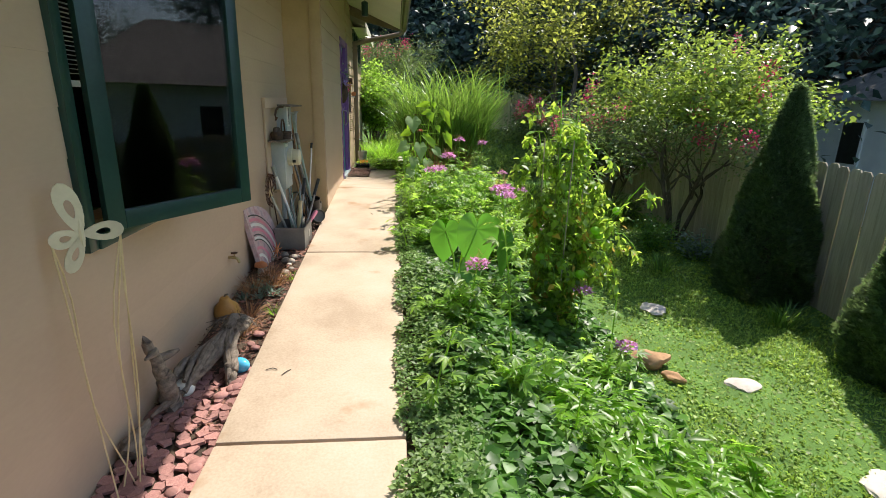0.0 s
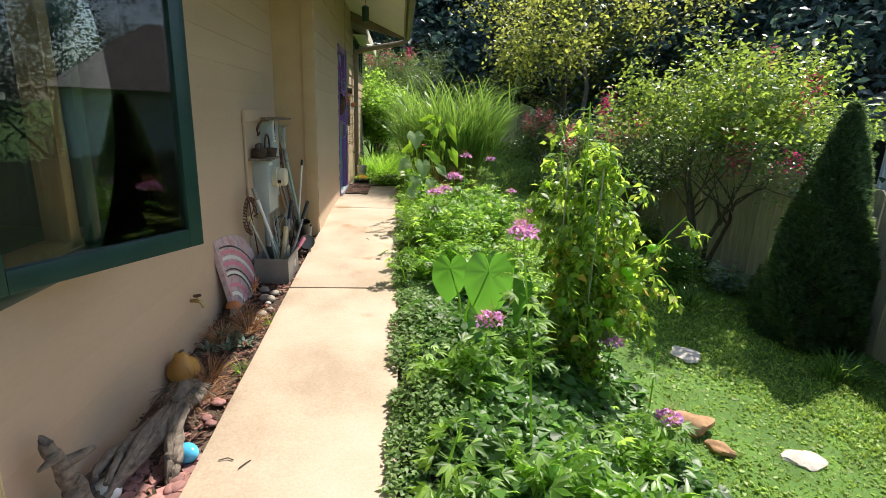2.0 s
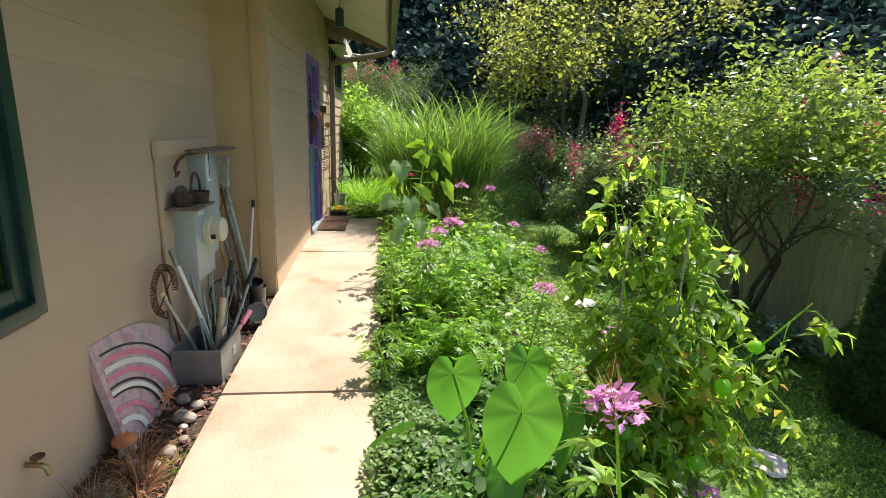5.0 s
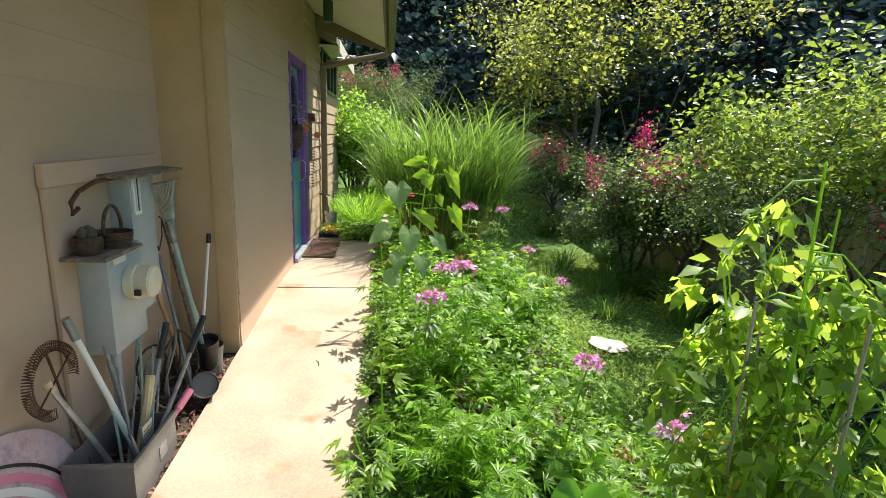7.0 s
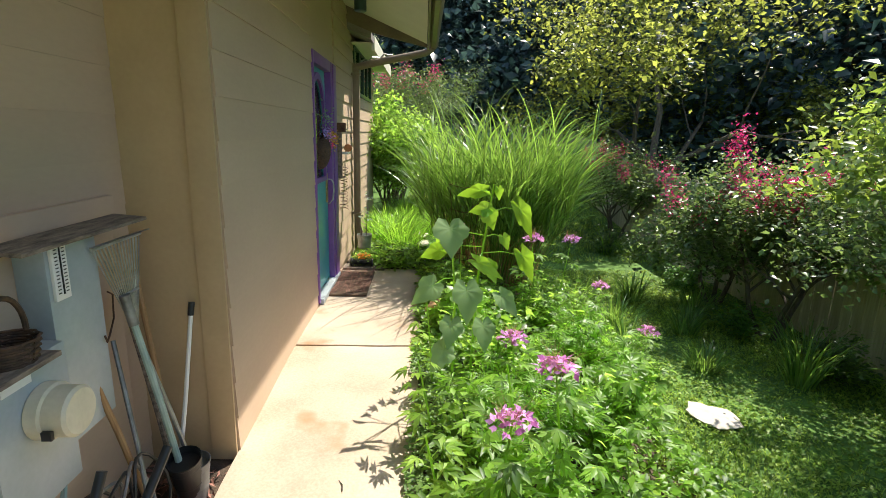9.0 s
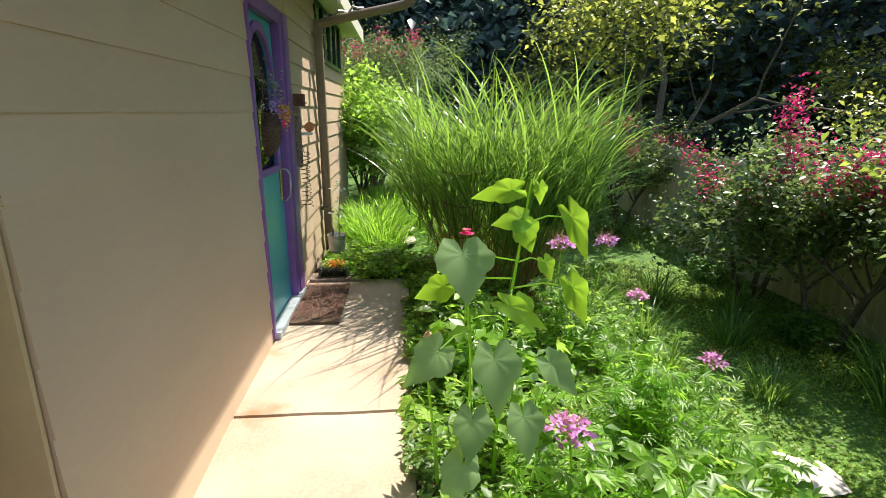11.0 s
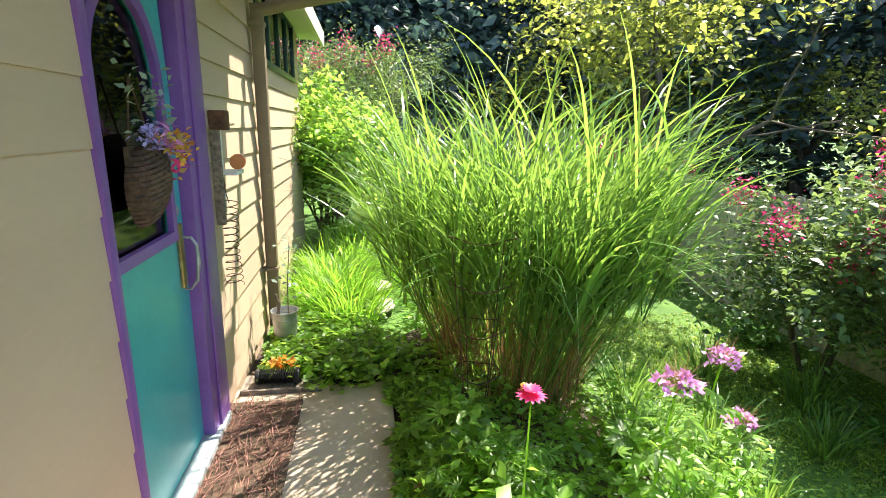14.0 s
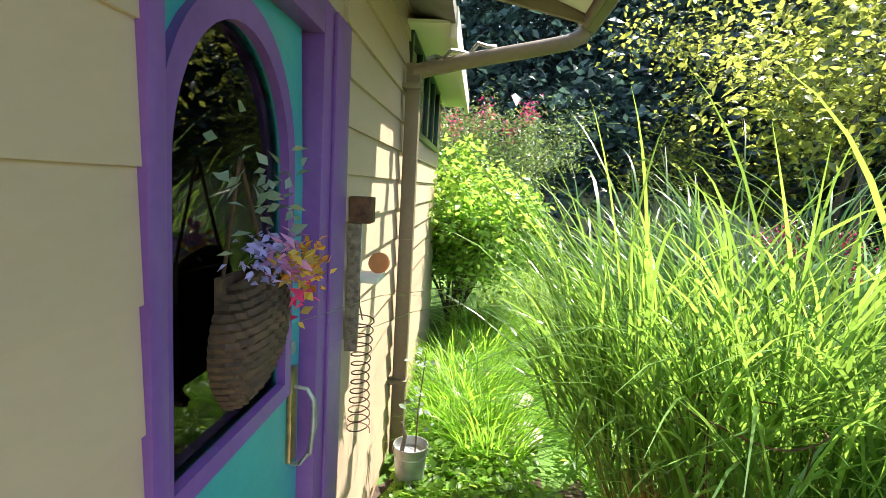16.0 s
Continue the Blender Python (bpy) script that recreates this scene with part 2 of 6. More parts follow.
def gz(x, y):
    """Height of the ground: the walk rises towards the door, the lawn lies lower beyond the bed."""
    return pz(y) - 0.72 * smooth(1.0, 3.2, x) * (1 - 0.7 * smooth(8, 18, y)) + 0.45 * smooth(10, 19, y)


def thing(name, label, category, x=0, y=0, z=0, group="", rz=0):
    e = new(name)
    e.matrix_basis = pose(x, y, z, 0, 0, rz)
    e.empty_display_size = 0.1
    return tagged(e, label, category, group)


def mesh_of(name, bm, mat, flat=False):
    me = bpy.data.meshes.new(name)
    bmesh.ops.recalc_face_normals(bm, faces=bm.faces)
    bm.to_mesh(me)
    bm.free()
    me.materials.append(mat)
    if not flat:
        for p in me.polygons:
            p.use_smooth = True
        me.set_sharp_from_angle(angle=radians(38))
    return me


def part(name, bm, mat, parent=None, label="", flat=False):
    ob = new(name, mesh_of(name, bm, mat, flat))
    ob.parent = parent
    if label:
        ob["label"] = label
    return ob


def box(bm, x0, x1, y0, y1, z0, z1, bevel=0.0, m=None):
    r = bmesh.ops.create_cube(bm, size=1)
    vs = r["verts"]
    mm = Matrix.Translation(((x0 + x1) / 2, (y0 + y1) / 2, (z0 + z1) / 2)) @ Matrix.Diagonal((x1 - x0, y1 - y0, z1 - z0, 1))
    bmesh.ops.transform(bm, matrix=(m @ mm) if m else mm, verts=vs)
    if bevel:
        es = list({e for v in vs for e in v.link_edges})
        bmesh.ops.bevel(bm, geom=es, offset=bevel, segments=2, affect="EDGES", profile=0.6)
    return bm


def B():
    return bmesh.new()


def tube(bm, pts, rad, seg=8, cap=True):
    pts = [Vector(p) for p in pts]
    n = len(pts)
    rads = [rad] * n if isinstance(rad, (int, float)) else list(rad)
    rings, up = [], Vector((0.31, 0.17, 0.93)).normalized()
    for i, p in enumerate(pts):
        d = (pts[min(i + 1, n - 1)] - pts[max(i - 1, 0)]).normalized()
        a = d.cross(up)
        if a.length < 0.05:
            a = d.cross(Vector((1, 0, 0)))
        a.normalize()
        b = d.cross(a)
        rings.append([bm.verts.new(p + (a * math.cos(k * math.tau / seg) + b * math.sin(k * math.tau / seg)) * rads[i]) for k in range(seg)])
    for i in range(n - 1):
        for k in range(seg):
            bm.faces.new((rings[i][k], rings[i][(k + 1) % seg], rings[i + 1][(k + 1) % seg], rings[i + 1][k]))
    if cap:
        bm.faces.new(rings[0][::-1])
        bm.faces.new(rings[-1])
    return bm


def lathe(bm, prof, seg=20, m=None):
    rings = []
    for r, z in prof:
        rings.append([bm.verts.new((r * math.cos(k * math.tau / seg), r * math.sin(k * math.tau / seg), z)) for k in range(seg)])
    for i in range(len(prof) - 1):
        for k in range(seg):
            bm.faces.new((rings[i][k], rings[i][(k + 1) % seg], rings[i + 1][(k + 1) % seg], rings[i + 1][k]))
    bm.faces.new(rings[0][::-1])
    bm.faces.new(rings[-1])
    if m:
        bmesh.ops.transform(bm, matrix=m, verts=[v for r in rings for v in r])
    return bm


def rock(bm, sx, sy, sz, seed, rough=0.25, sub=3, m=None):
    r = bmesh.ops.create_icosphere(bm, subdivisions=sub, radius=1)
    for v in r["verts"]:
        o = noise.noise(v.co * 1.1 + Vector((seed * 3.1, seed, 0))) + 0.4 * noise.noise(v.co * 2.7 + Vector((seed, 0, seed)))
        v.co *= 1 + rough * o
        v.co = Vector((v.co.x * sx, v.co.y * sy, v.co.z * sz))
    if m:
        bmesh.ops.transform(bm, matrix=m, verts=r["verts"])
    return bm


# leaves in bulk: one template put at many places
OVAL = (np.array([[0, 0, 0], [-0.28, 0.42, 0.07], [0.28, 0.42, 0.07], [0, 0.45, 0], [0, 1, -0.1]]), [(0, 3, 1), (0, 2, 3), (1, 3, 4), (3, 2, 4)])
SLIM = (np.array([[0, 0, 0], [-0.13, 0.4, 0.04], [0.13, 0.4, 0.04], [0, 0.42, 0], [0, 1, -0.16]]), [(0, 3, 1), (0, 2, 3), (1, 3, 4), (3, 2, 4)])
IVY = (np.array([[0, 0, 0], [-0.42, 0.12, 0.03], [-0.34, 0.5, 0.06], [0, 1, -0.08], [0.34, 0.5, 0.06], [0.42, 0.12, 0.03], [0, 0.4, -0.02]]),
       [(0, 6, 1), (1, 6, 2), (2, 6, 3), (3, 6, 4), (4, 6, 5), (5, 6, 0)])
NEEDLE = (np.array([[-0.16, 0, 0], [0.16, 0, 0], [0.05, 1, -0.05], [-0.05, 1, -0.05]]), [(0, 1, 2), (0, 2, 3)])


def palmate(k, w=0.15, spread=1.25):
    vs, fs = [], []
    for i in range(k):
        a = (i / (k - 1) - 0.5) * 2 * spread
        s = 1 - 0.35 * abs(i / (k - 1) - 0.5) * 2
        c, n = math.cos(a), math.sin(a)
        b = len(vs)
        for u, v, z in ((0, 0, 0), (-w, 0.5, 0.05), (w, 0.5, 0.05), (0, 0.5, 0.0), (0, 1, -0.14)):
            vs.append(((u * c + v * n) * s, (v * c - u * n) * s, z * s))
        fs += [(b, b + 3, b + 1), (b, b + 2, b + 3), (b + 1, b + 3, b + 4), (b + 3, b + 2, b + 4)]
    return np.array(vs), fs


PALM = palmate(5)
FERN = palmate(7, 0.09, 1.5)


def place(tmpl, pos, az, pitch, roll, size):
    T, F = tmpl
    n = len(pos)
    ca, sa, cp, sp = np.cos(az), np.sin(az), np.cos(pitch), np.sin(pitch)
    Y = np.stack([ca * cp, sa * cp, sp], 1)
    X0 = np.stack([sa, -ca, np.zeros(n)], 1)
    Z0 = np.cross(X0, Y)
    X = X0 * np.cos(roll)[:, None] + Z0 * np.sin(roll)[:, None]
    Z = np.cross(X, Y)
    V = pos[:, None, :] + size[:, None, None] * (T[None, :, 0:1] * X[:, None] + T[None, :, 1:2] * Y[:, None] + T[None, :, 2:3] * Z[:, None])
    Fa = np.array(F)[None] + (np.arange(n) * len(T))[:, None, None]
    return V.reshape(-1, 3), Fa.reshape(-1, 3)


def bulk(name, chunks, mat, parent=None, label=""):
    vs, fs, o = [], [], 0
    for v, f in chunks:
        vs.append(v)
        fs.append(f + o)
        o += len(v)
    v, f = np.concatenate(vs), np.concatenate(fs)
    me = bpy.data.meshes.new(name)
    me.vertices.add(len(v))
    me.vertices.foreach_set("co", v.ravel().astype(np.float32))
    me.loops.add(f.size)
    me.loops.foreach_set("vertex_index", f.ravel().astype(np.int32))
    me.polygons.add(len(f))
    me.polygons.foreach_set("loop_start", np.arange(0, f.size, 3, dtype=np.int32))
    me.update(calc_edges=True)
    me.materials.append(mat)
    ob = new(name, me)
    ob.parent = parent
    if parent and name != "crown":
        ob["kind"] = "stuff"
    if label:
        ob["label"] = label
    return ob


def spray(tmpl, pos, size, pitch=(-0.5, 0.5), var=0.35, roll=0.5):
    n = len(pos)
    return place(tmpl, pos, R.uniform(0, math.tau, n), R.uniform(pitch[0], pitch[1], n), R.normal(0, roll, n), size * R.uniform(1 - var, 1 + var, n))


def blades(base, az, length, lean, droop, width, seg=5):
    """Bent grass blades: flat tapering strips."""
    n = len(base)
    s = np.linspace(0, 1, seg + 1)
    r = length[:, None] * (lean[:, None] * s + droop[:, None] * s ** 2.6 * 0.7)
    z = length[:, None] * (s * np.sqrt(np.maximum(0.05, 1 - lean ** 2))[:, None] - droop[:, None] * s ** 3 * 0.55)
    c = np.stack([np.cos(az), np.sin(az)], 1)
    P = np.concatenate([base[:, None, :2] + r[..., None] * c[:, None], (base[:, 2:3] + z)[..., None]], 2)
    tw = az + np.pi / 2 + R.normal(0, 0.5, n)
    side = np.stack([np.cos(tw), np.sin(tw), np.zeros(n)], 1)
    w = width[:, None] * np.minimum(1, (1.02 - s) * 2.2)[None] * 0.5
    A, Bv = P - side[:, None] * w[..., None], P + side[:, None] * w[..., None]
    V = np.stack([A, Bv], 2).reshape(-1, 3)
    f = []
    for i in range(seg):
        a = 2 * i
        f += [(a, a + 1, a + 3), (a, a + 3, a + 2)]
    F = np.array(f)[None] + (np.arange(n) * 2 * (seg + 1))[:, None, None]
    return V, F.reshape(-1, 3)


def grow(bm, p, d, length, rad, depth, tips, wig=0.25, fork=3, seg=6):
    """A limb with its forks; the ends are collected in tips."""
    pts, rs = [p.copy()], [rad]
    for i in range(4):
        d = (d + Vector((PR.gauss(0, wig), PR.gauss(0, wig), PR.gauss(0.05, wig * 0.6))) * 0.5).normalized()
        p = p + d * length / 4
        pts.append(p.copy())
        rs.append(rad * (1 - 0.13 * (i + 1)))
        if depth <= 1:
            tips.append(p.copy())
    tube(bm, pts, rs, seg)
    if depth == 0:
        return
    for k in range(fork):
        a = k * math.tau / fork + PR.uniform(-0.6, 0.6)
        q = d.orthogonal().normalized()
        q = Matrix.Rotation(a, 3, d) @ q
        grow(bm, pts[-1 - (k % 2)], (d + q * PR.uniform(0.5, 0.95)).normalized(), length * PR.uniform(0.6, 0.85), rs[-1] * 0.62, depth - 1, tips, wig, fork, max(4, seg - 1))


def cloud(tips, per, sd):
    t = np.array([tuple(v) for v in tips])
    return np.repeat(t, per, 0) + R.normal(0, sd, (len(t) * per, 3))


# ground: one sheet to the horizon
def ground():
    xs = np.concatenate([[-900, -200, -60, -20], np.arange(-8, 8.01, 0.25), [9, 11, 14, 18, 25, 40, 90, 250, 900]])
    ys = np.concatenate([[-900, -200, -60, -25, -14], np.arange(-9, 14.01, 0.25), [16, 19, 23, 30, 45, 90, 250, 900]])
    X, Y = np.meshgrid(xs, ys)
    Z = gz(X, Y) - 0.05 * (1 - smooth(0.9, 1.3, X)) - 1.6 * smooth(7, 16, X)
    Z = Z + 0.02 * np.sin(X * 2.3 + Y * 1.1) * smooth(1.3, 2.5, X)
    nx, ny = len(xs), len(ys)
    V = np.stack([X, Y, Z], 2).reshape(-1, 3)
    i = np.arange(nx * ny).reshape(ny, nx)
    a, b, c, d = i[:-1, :-1].ravel(), i[:-1, 1:].ravel(), i[1:, 1:].ravel(), i[1:, :-1].ravel()
    ob = bulk("ground", [(V, np.concatenate([np.stack([a, b, c], 1), np.stack([a, c, d], 1)]))], M_LAWN)
    me = ob.data
    me.materials.append(M_SOIL)
    for p in me.polygons:
        p.use_smooth = True
        cx, cy, _ = p.center
        if -1 < cx < 2.9 and -9 < cy < 6.6:
            p.material_index = 1
    return tagged(ob, "green lawn and dark bed soil sloping gently down", "ground", kind="structure")


ground()

# concrete walk, slab by slab
walkway = tagged(new("pavement"), "sunlit peach-stained concrete garden walk with joints", "pavement", kind="structure")
for y0, y1 in ((-7.9, -5.02), (-5.0, -2.155), (-2.135, 0.62), (0.64, 3.51), (3.53, 5.78)):
    bm = B()
    box(bm, 0.0, 0.955, y0, y1, -0.12, 0.0, 0.012)
    bmesh.ops.subdivide_edges(bm, edges=[e for e in bm.edges if e.calc_length() > 0.4], cuts=9, use_grid_fill=True)
    for v in bm.verts:
        v.co.x += 0.008 * noise.noise(Vector((v.co.y * 3, v.co.x, 1)))
        v.co.z += float(pz(v.co.y)) + 0.004 * noise.noise(v.co * 4)
    part("slab", bm, M_CONC, walkway)


# house walls
def siding(parent, x, y0, y1, z0, z1, lap, holes=(), mat=None, tilt=0.012):
    """Lap boards on a wall that faces +x; holes are (y0, y1, z0, z1)."""
    z = z0
    while z < z1 - 0.01:
        t = min(z + lap, z1)
        cuts = sorted({y0, y1, *[v for h in holes for v in h[:2] if y0 < v < y1]})
        for a, b in zip(cuts, cuts[1:]):
            za, zb = z, t
            mid = (a + b) / 2
            skip = False
            for h in holes:
                if h[0] <= mid <= h[1]:
                    if za >= h[2] and zb <= h[3]:
                        skip = True
                    elif za < h[2] < zb:
                        zb = h[2]
                    elif za < h[3] < zb:
                        za = h[3]
            if skip or zb - za < 0.01:
                continue
            bm = B()
            lo = [bm.verts.new(p) for p in ((x, a, za), (x + tilt + 0.004, a, za), (x + 0.004, a, zb), (x, a, zb))]
            hi = [bm.verts.new((v.co.x, b, v.co.z)) for v in lo]
            bm.faces.new(lo)
            bm.faces.new(hi[::-1])
            for k in range(4):
                bm.faces.new((lo[k], hi[k], hi[(k + 1) % 4], lo[(k + 1) % 4]))
            part("board", bm, mat or M_SIDING, parent, flat=True)
        z = t


def wall_block(name, label, boxes, mat=None):
    w = tagged(new(name), label, "wall", kind="structure")
    bm = B()
    for b in boxes:
        box(bm, *b)
    part("core", bm, mat or M_SIDING, w, flat=True)
    return w


WIN = (-2.08, -0.18, 0.70, 2.02)
w1 = wall_block("wall_west_recess", "tan painted house wall set back behind the planting strip", [
    (-0.60, -0.45, -9, WIN[0], -0.9, 3.0), (-0.60, -0.45, WIN[1], 2.3, -0.9, 3.0),
    (-0.60, -0.45, WIN[0], WIN[1], -0.9, WIN[2]), (-0.60, -0.45, WIN[0], WIN[1], WIN[3], 3.0)])
siding(w1, -0.45, -9, 2.3, -0.60, 3.0, 0.205, [WIN], tilt=0.0045)
bm = B()
box(bm, -0.45, -0.436, -9, 2.3, -0.9, -0.42)
part("foundation", bm, M_STONE, w1, "grey foundation strip")
w2 = wall_block("wall_return", "narrow tan return wall at the jog", [(-0.45, -0.012, 2.3, 2.45, -0.3, 3.05)], M_TAN)
bm = B()
box(bm, -0.13, 0.0, 2.285, 2.302, -0.12, 3.0, 0.004)
part("corner_board", bm, M_TAN, w2)
DOOR = (4.40, 5.48, 0.02, 2.26)
w3 = wall_block("wall_west_porch", "grey-beige lap sided wall beside the door", [
    (-0.15, 0.0, 2.31, DOOR[0], -0.2, 3.1), (-0.15, 0.0, DOOR[1], 9.55, -0.3, 3.1), (-0.15, 0.0, DOOR[0], DOOR[1], DOOR[3], 3.1), (-0.15, 0.0, DOOR[0], DOOR[1], -0.3, DOOR[2])])
siding(w3, 0.0, 2.31, DOOR[0], -0.095, 3.0, 0.205, tilt=0.008)
WIN2 = (7.0, 9.1, 2.14, 2.72)
siding(w3, 0.0, DOOR[1], 9.55, 0.05, 3.05, 0.172, [WIN2], tilt=0.014)
w4 = wall_block("wall_north_end", "end wall of the house", [(-6, -0.15, 9.4, 9.55, -0.3, 3.1)])
# invented rooms, coloured dark as if unlit; ceiling slabs keep stray light out
w5 = wall_block("wall_interior", "stand-in room walls, floor and ceilings behind the glass, gloom put into their colour", [
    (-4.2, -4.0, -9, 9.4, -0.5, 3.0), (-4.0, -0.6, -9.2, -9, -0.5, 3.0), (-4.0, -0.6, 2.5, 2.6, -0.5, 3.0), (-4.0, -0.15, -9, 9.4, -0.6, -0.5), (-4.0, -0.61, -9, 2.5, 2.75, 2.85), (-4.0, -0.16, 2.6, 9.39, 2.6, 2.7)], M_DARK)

# roof, soffit and gutter
roof = tagged(new("ceiling_porch"), "pale cream sloping porch soffit under the eaves", "ceiling", kind="structure")
bm = B()
for (xa, za, xb, zb) in ((-0.7, 3.36, 0.98, 2.66),):
    vs = [bm.verts.new(p) for p in ((xa, -9.3, za), (xb, -9.3, zb), (xb, 6.45, zb), (xa, 6.45, za), (xa, -9.3, za + 0.12), (xb, -9.3, zb + 0.12), (xb, 6.45, zb + 0.12), (xa, 6.45, za + 0.12))]
    for f in ((0, 1, 2, 3), (7, 6, 5, 4), (0, 4, 5, 1), (1, 5, 6, 2), (2, 6, 7, 3), (3, 7, 4, 0)):
        bm.faces.new([vs[i] for i in f])
part("soffit", bm, M_CREAM, roof, flat=True)
bm = B()
box(bm, 0.985, 1.005, -9.3, 6.48, 2.60, 2.80, 0.003)
part("fascia", bm, M_DOWN, roof)
bm = B()
vs = [bm.verts.new(p) for p in ((-0.7, 6.46, 3.0), (0.98, 6.46, 2.62), (0.98, 6.46, 2.80), (-0.7, 6.46, 3.50), (-0.7, 6.49, 3.0), (0.98, 6.49, 2.62), (0.98, 6.49, 2.80), (-0.7, 6.49, 3.50))]
for f in ((0, 1, 2, 3), (7, 6, 5, 4), (0, 4, 5, 1), (1, 5, 6, 2), (2, 6, 7, 3), (3, 7, 4, 0)):
    bm.faces.new([vs[i] for i in f])
part("rake_board", bm, M_DOWN, roof)
main_roof = tagged(new("roof"), "grey shingled house roof", "roof", kind="structure")
bm = B()
for ya, yb, xb, zb in ((-9.5, 6.45, 1.0, 2.82), (6.455, 10.0, 0.30, 2.70)):
    vs = [bm.verts.new(p) for p in ((-6.5, ya, 5.2), (xb, ya, zb), (xb, yb, zb), (-6.5, yb, 5.2), (-6.5, ya, 5.3), (xb, ya, zb + 0.08), (xb, yb, zb + 0.08), (-6.5, yb, 5.3))]
    for f in ((0, 1, 2, 3), (7, 6, 5, 4), (0, 4, 5, 1), (1, 5, 6, 2), (2, 6, 7, 3), (3, 7, 4, 0)):
        bm.faces.new([vs[i] for i in f])
part("shingles", bm, M_ROOF, main_roof, flat=True)
bm = B()
box(bm, 0.0, 0.29, 6.82, 10.0, 2.70, 2.72)
box(bm, 0.27, 0.31, 6.82, 10.0, 2.62, 2.80)
part("far_eave", bm, M_CREAM, main_roof)

gut = thing("gutter", "brown half-round eaves gutter with dead leaves", "gutter", 0, 0, 0)
bm = B()
prof = [(1.01, 2.78), (1.01, 2.68), (1.04, 2.655), (1.09, 2.655), (1.12, 2.69), (1.125, 2.78), (1.115, 2.78), (1.105, 2.70), (1.085, 2.668), (1.045, 2.668), (1.02, 2.69), (1.02, 2.78)]
a = [bm.verts.new((x, -9.3, z)) for x, z in prof]
b = [bm.verts.new((x, 6.84, z)) for x, z in prof]
for k in range(len(prof)):
    q = (k + 1) % len(prof)
    bm.faces.new((a[k], a[q], b[q], b[k]))
bm.faces.new(b)
part("trough", bm, M_DOWN, gut)
ds = thing("downspout", "brown square downspout elbowing out to the gutter", "downspout", 0, 6.76, 0)


def pipe(bm, pts, w, d):
    for p, q in zip(pts, pts[1:]):
        p, q = Vector(p), Vector(q)
        m = Matrix.Translation((p + q) / 2) @ (q - p).to_track_quat("Z", "Y").to_matrix().to_4x4()
        box(bm, -w / 2, w / 2, -d / 2, d / 2, -(q - p).length / 2 - w * 0.3, (q - p).length / 2 + w * 0.3, 0.008, m)


bm = B()
pipe(bm, [(0.075, 0, 0.06), (0.075, 0, 2.42)], 0.085, 0.075)
part("upright", bm, M_DOWN, ds)
bm = B()
tube(bm, [(0.07, 0, 2.40), (0.35, 0, 2.47), (0.80, 0, 2.565), (0.95, 0, 2.60), (1.03, 0, 2.64), (1.065, 0, 2.70)], 0.045, 10)
part("elbow_arm", bm, M_DOWN, ds)
for z in (0.5, 2.30):
    bm = B()
    box(bm, 0.0, 0.125, -0.055, 0.055, z, z + 0.03, 0.004)
    part("strap", bm, M_DOWN, ds)
bm = B()
tube(bm, [(0.14 + 0.05 * i, 0.03 * math.sin(i * 1.7), 2.475 + 0.013 * i + 0.02 * math.sin(i * 2.3)) for i in range(9)], 0.012, 6)
part("wire", bm, M_GALV, ds, "loose pale wire")

# casement window standing open
win = tagged(new("window_1"), "dark green casement window with one sash swung wide open", "window", kind="structure")
bm = B()
y0, y1, z0, z1 = WIN
for b in ((-0.48, -0.415, y0 - 0.07, y0, z0 - 0.07, z1 + 0.07), (-0.48, -0.415, y1, y1 + 0.07, z0 - 0.07, z1 + 0.07), (-0.48, -0.405, y0, y1, z0 - 0.07, z0), (-0.48, -0.415, y0, y1, z1, z1 + 0.07)):
    box(bm, *b, 0.006)
part("window_frame", bm, M_GREEN, win)
bm = B()
for b in ((-0.60, -0.485, y0, y0 + 0.04, z0, z1), (-0.60, -0.485, y1 - 0.04, y1, z0, z1), (-0.60, -0.485, -1.38, -1.31, z0, z1), (-0.62, -0.485, y0 + 0.04, y1 - 0.04, z0, z0 + 0.035)):
    box(bm, *b, 0.004)
part("window_jamb", bm, M_WOOD, win, "orange-brown wooden inner jamb")
bm = B()
for b in ((-0.48, -0.44, -1.30, -1.23, z0, z1), (-0.48, -0.44, y1 - 0.07, y1, z0, z1), (-0.48, -0.44, -1.23, y1 - 0.07, z0, z0 + 0.08), (-0.48, -0.44, -1.23, y1 - 0.07, z1 - 0.07, z1)):
    box(bm, *b, 0.005)
part("fixed_sash", bm, M_GREEN, win)
bm = B()
box(bm, -0.462, -0.456, -1.23, y1 - 0.07, z0 + 0.08, z1 - 0.07)
g = part("pane", bm, M_GLASS, win, flat=True)
g.visible_shadow = False
hinge, far = Vector((-0.40, -2.03, 0)), Vector((0.012, -1.245, 0))
ax = (far - hinge).normalized()
sash_m = Matrix.Translation(hinge) @ Matrix.Rotation(math.atan2(ax.y, ax.x), 4, "Z")
sl = (far - hinge).length
sash = part("open_sash", box(box(box(box(B(), 0, 0.085, -0.02, 0.02, z0, z1, 0.006), sl - 0.075, sl, -0.02, 0.02, z0, z1, 0.006), 0.085, sl - 0.075, -0.02, 0.02, z0, z0 + 0.085, 0.006), 0.085, sl - 0.075, -0.02, 0.02, z1 - 0.08, z1, 0.006), M_GREEN, win)
sash.matrix_basis = sash_m
g = part("pane", box(B(), 0.085, sl - 0.075, -0.003, 0.003, z0 + 0.085, z1 - 0.08), M_GLASS, sash, flat=True)
g.visible_shadow = False
blind = thing("window_blind", "half-raised pale slatted blind inside the window", "blind", -0.66, -1.75, 0)
for i in range(30):
    part("slat", box(B(), -0.012, 0.012, -0.36, 0.36, 2.0 - 0.021 * i, 2.002 - 0.021 * i), M_WHITE, blind, flat=True)
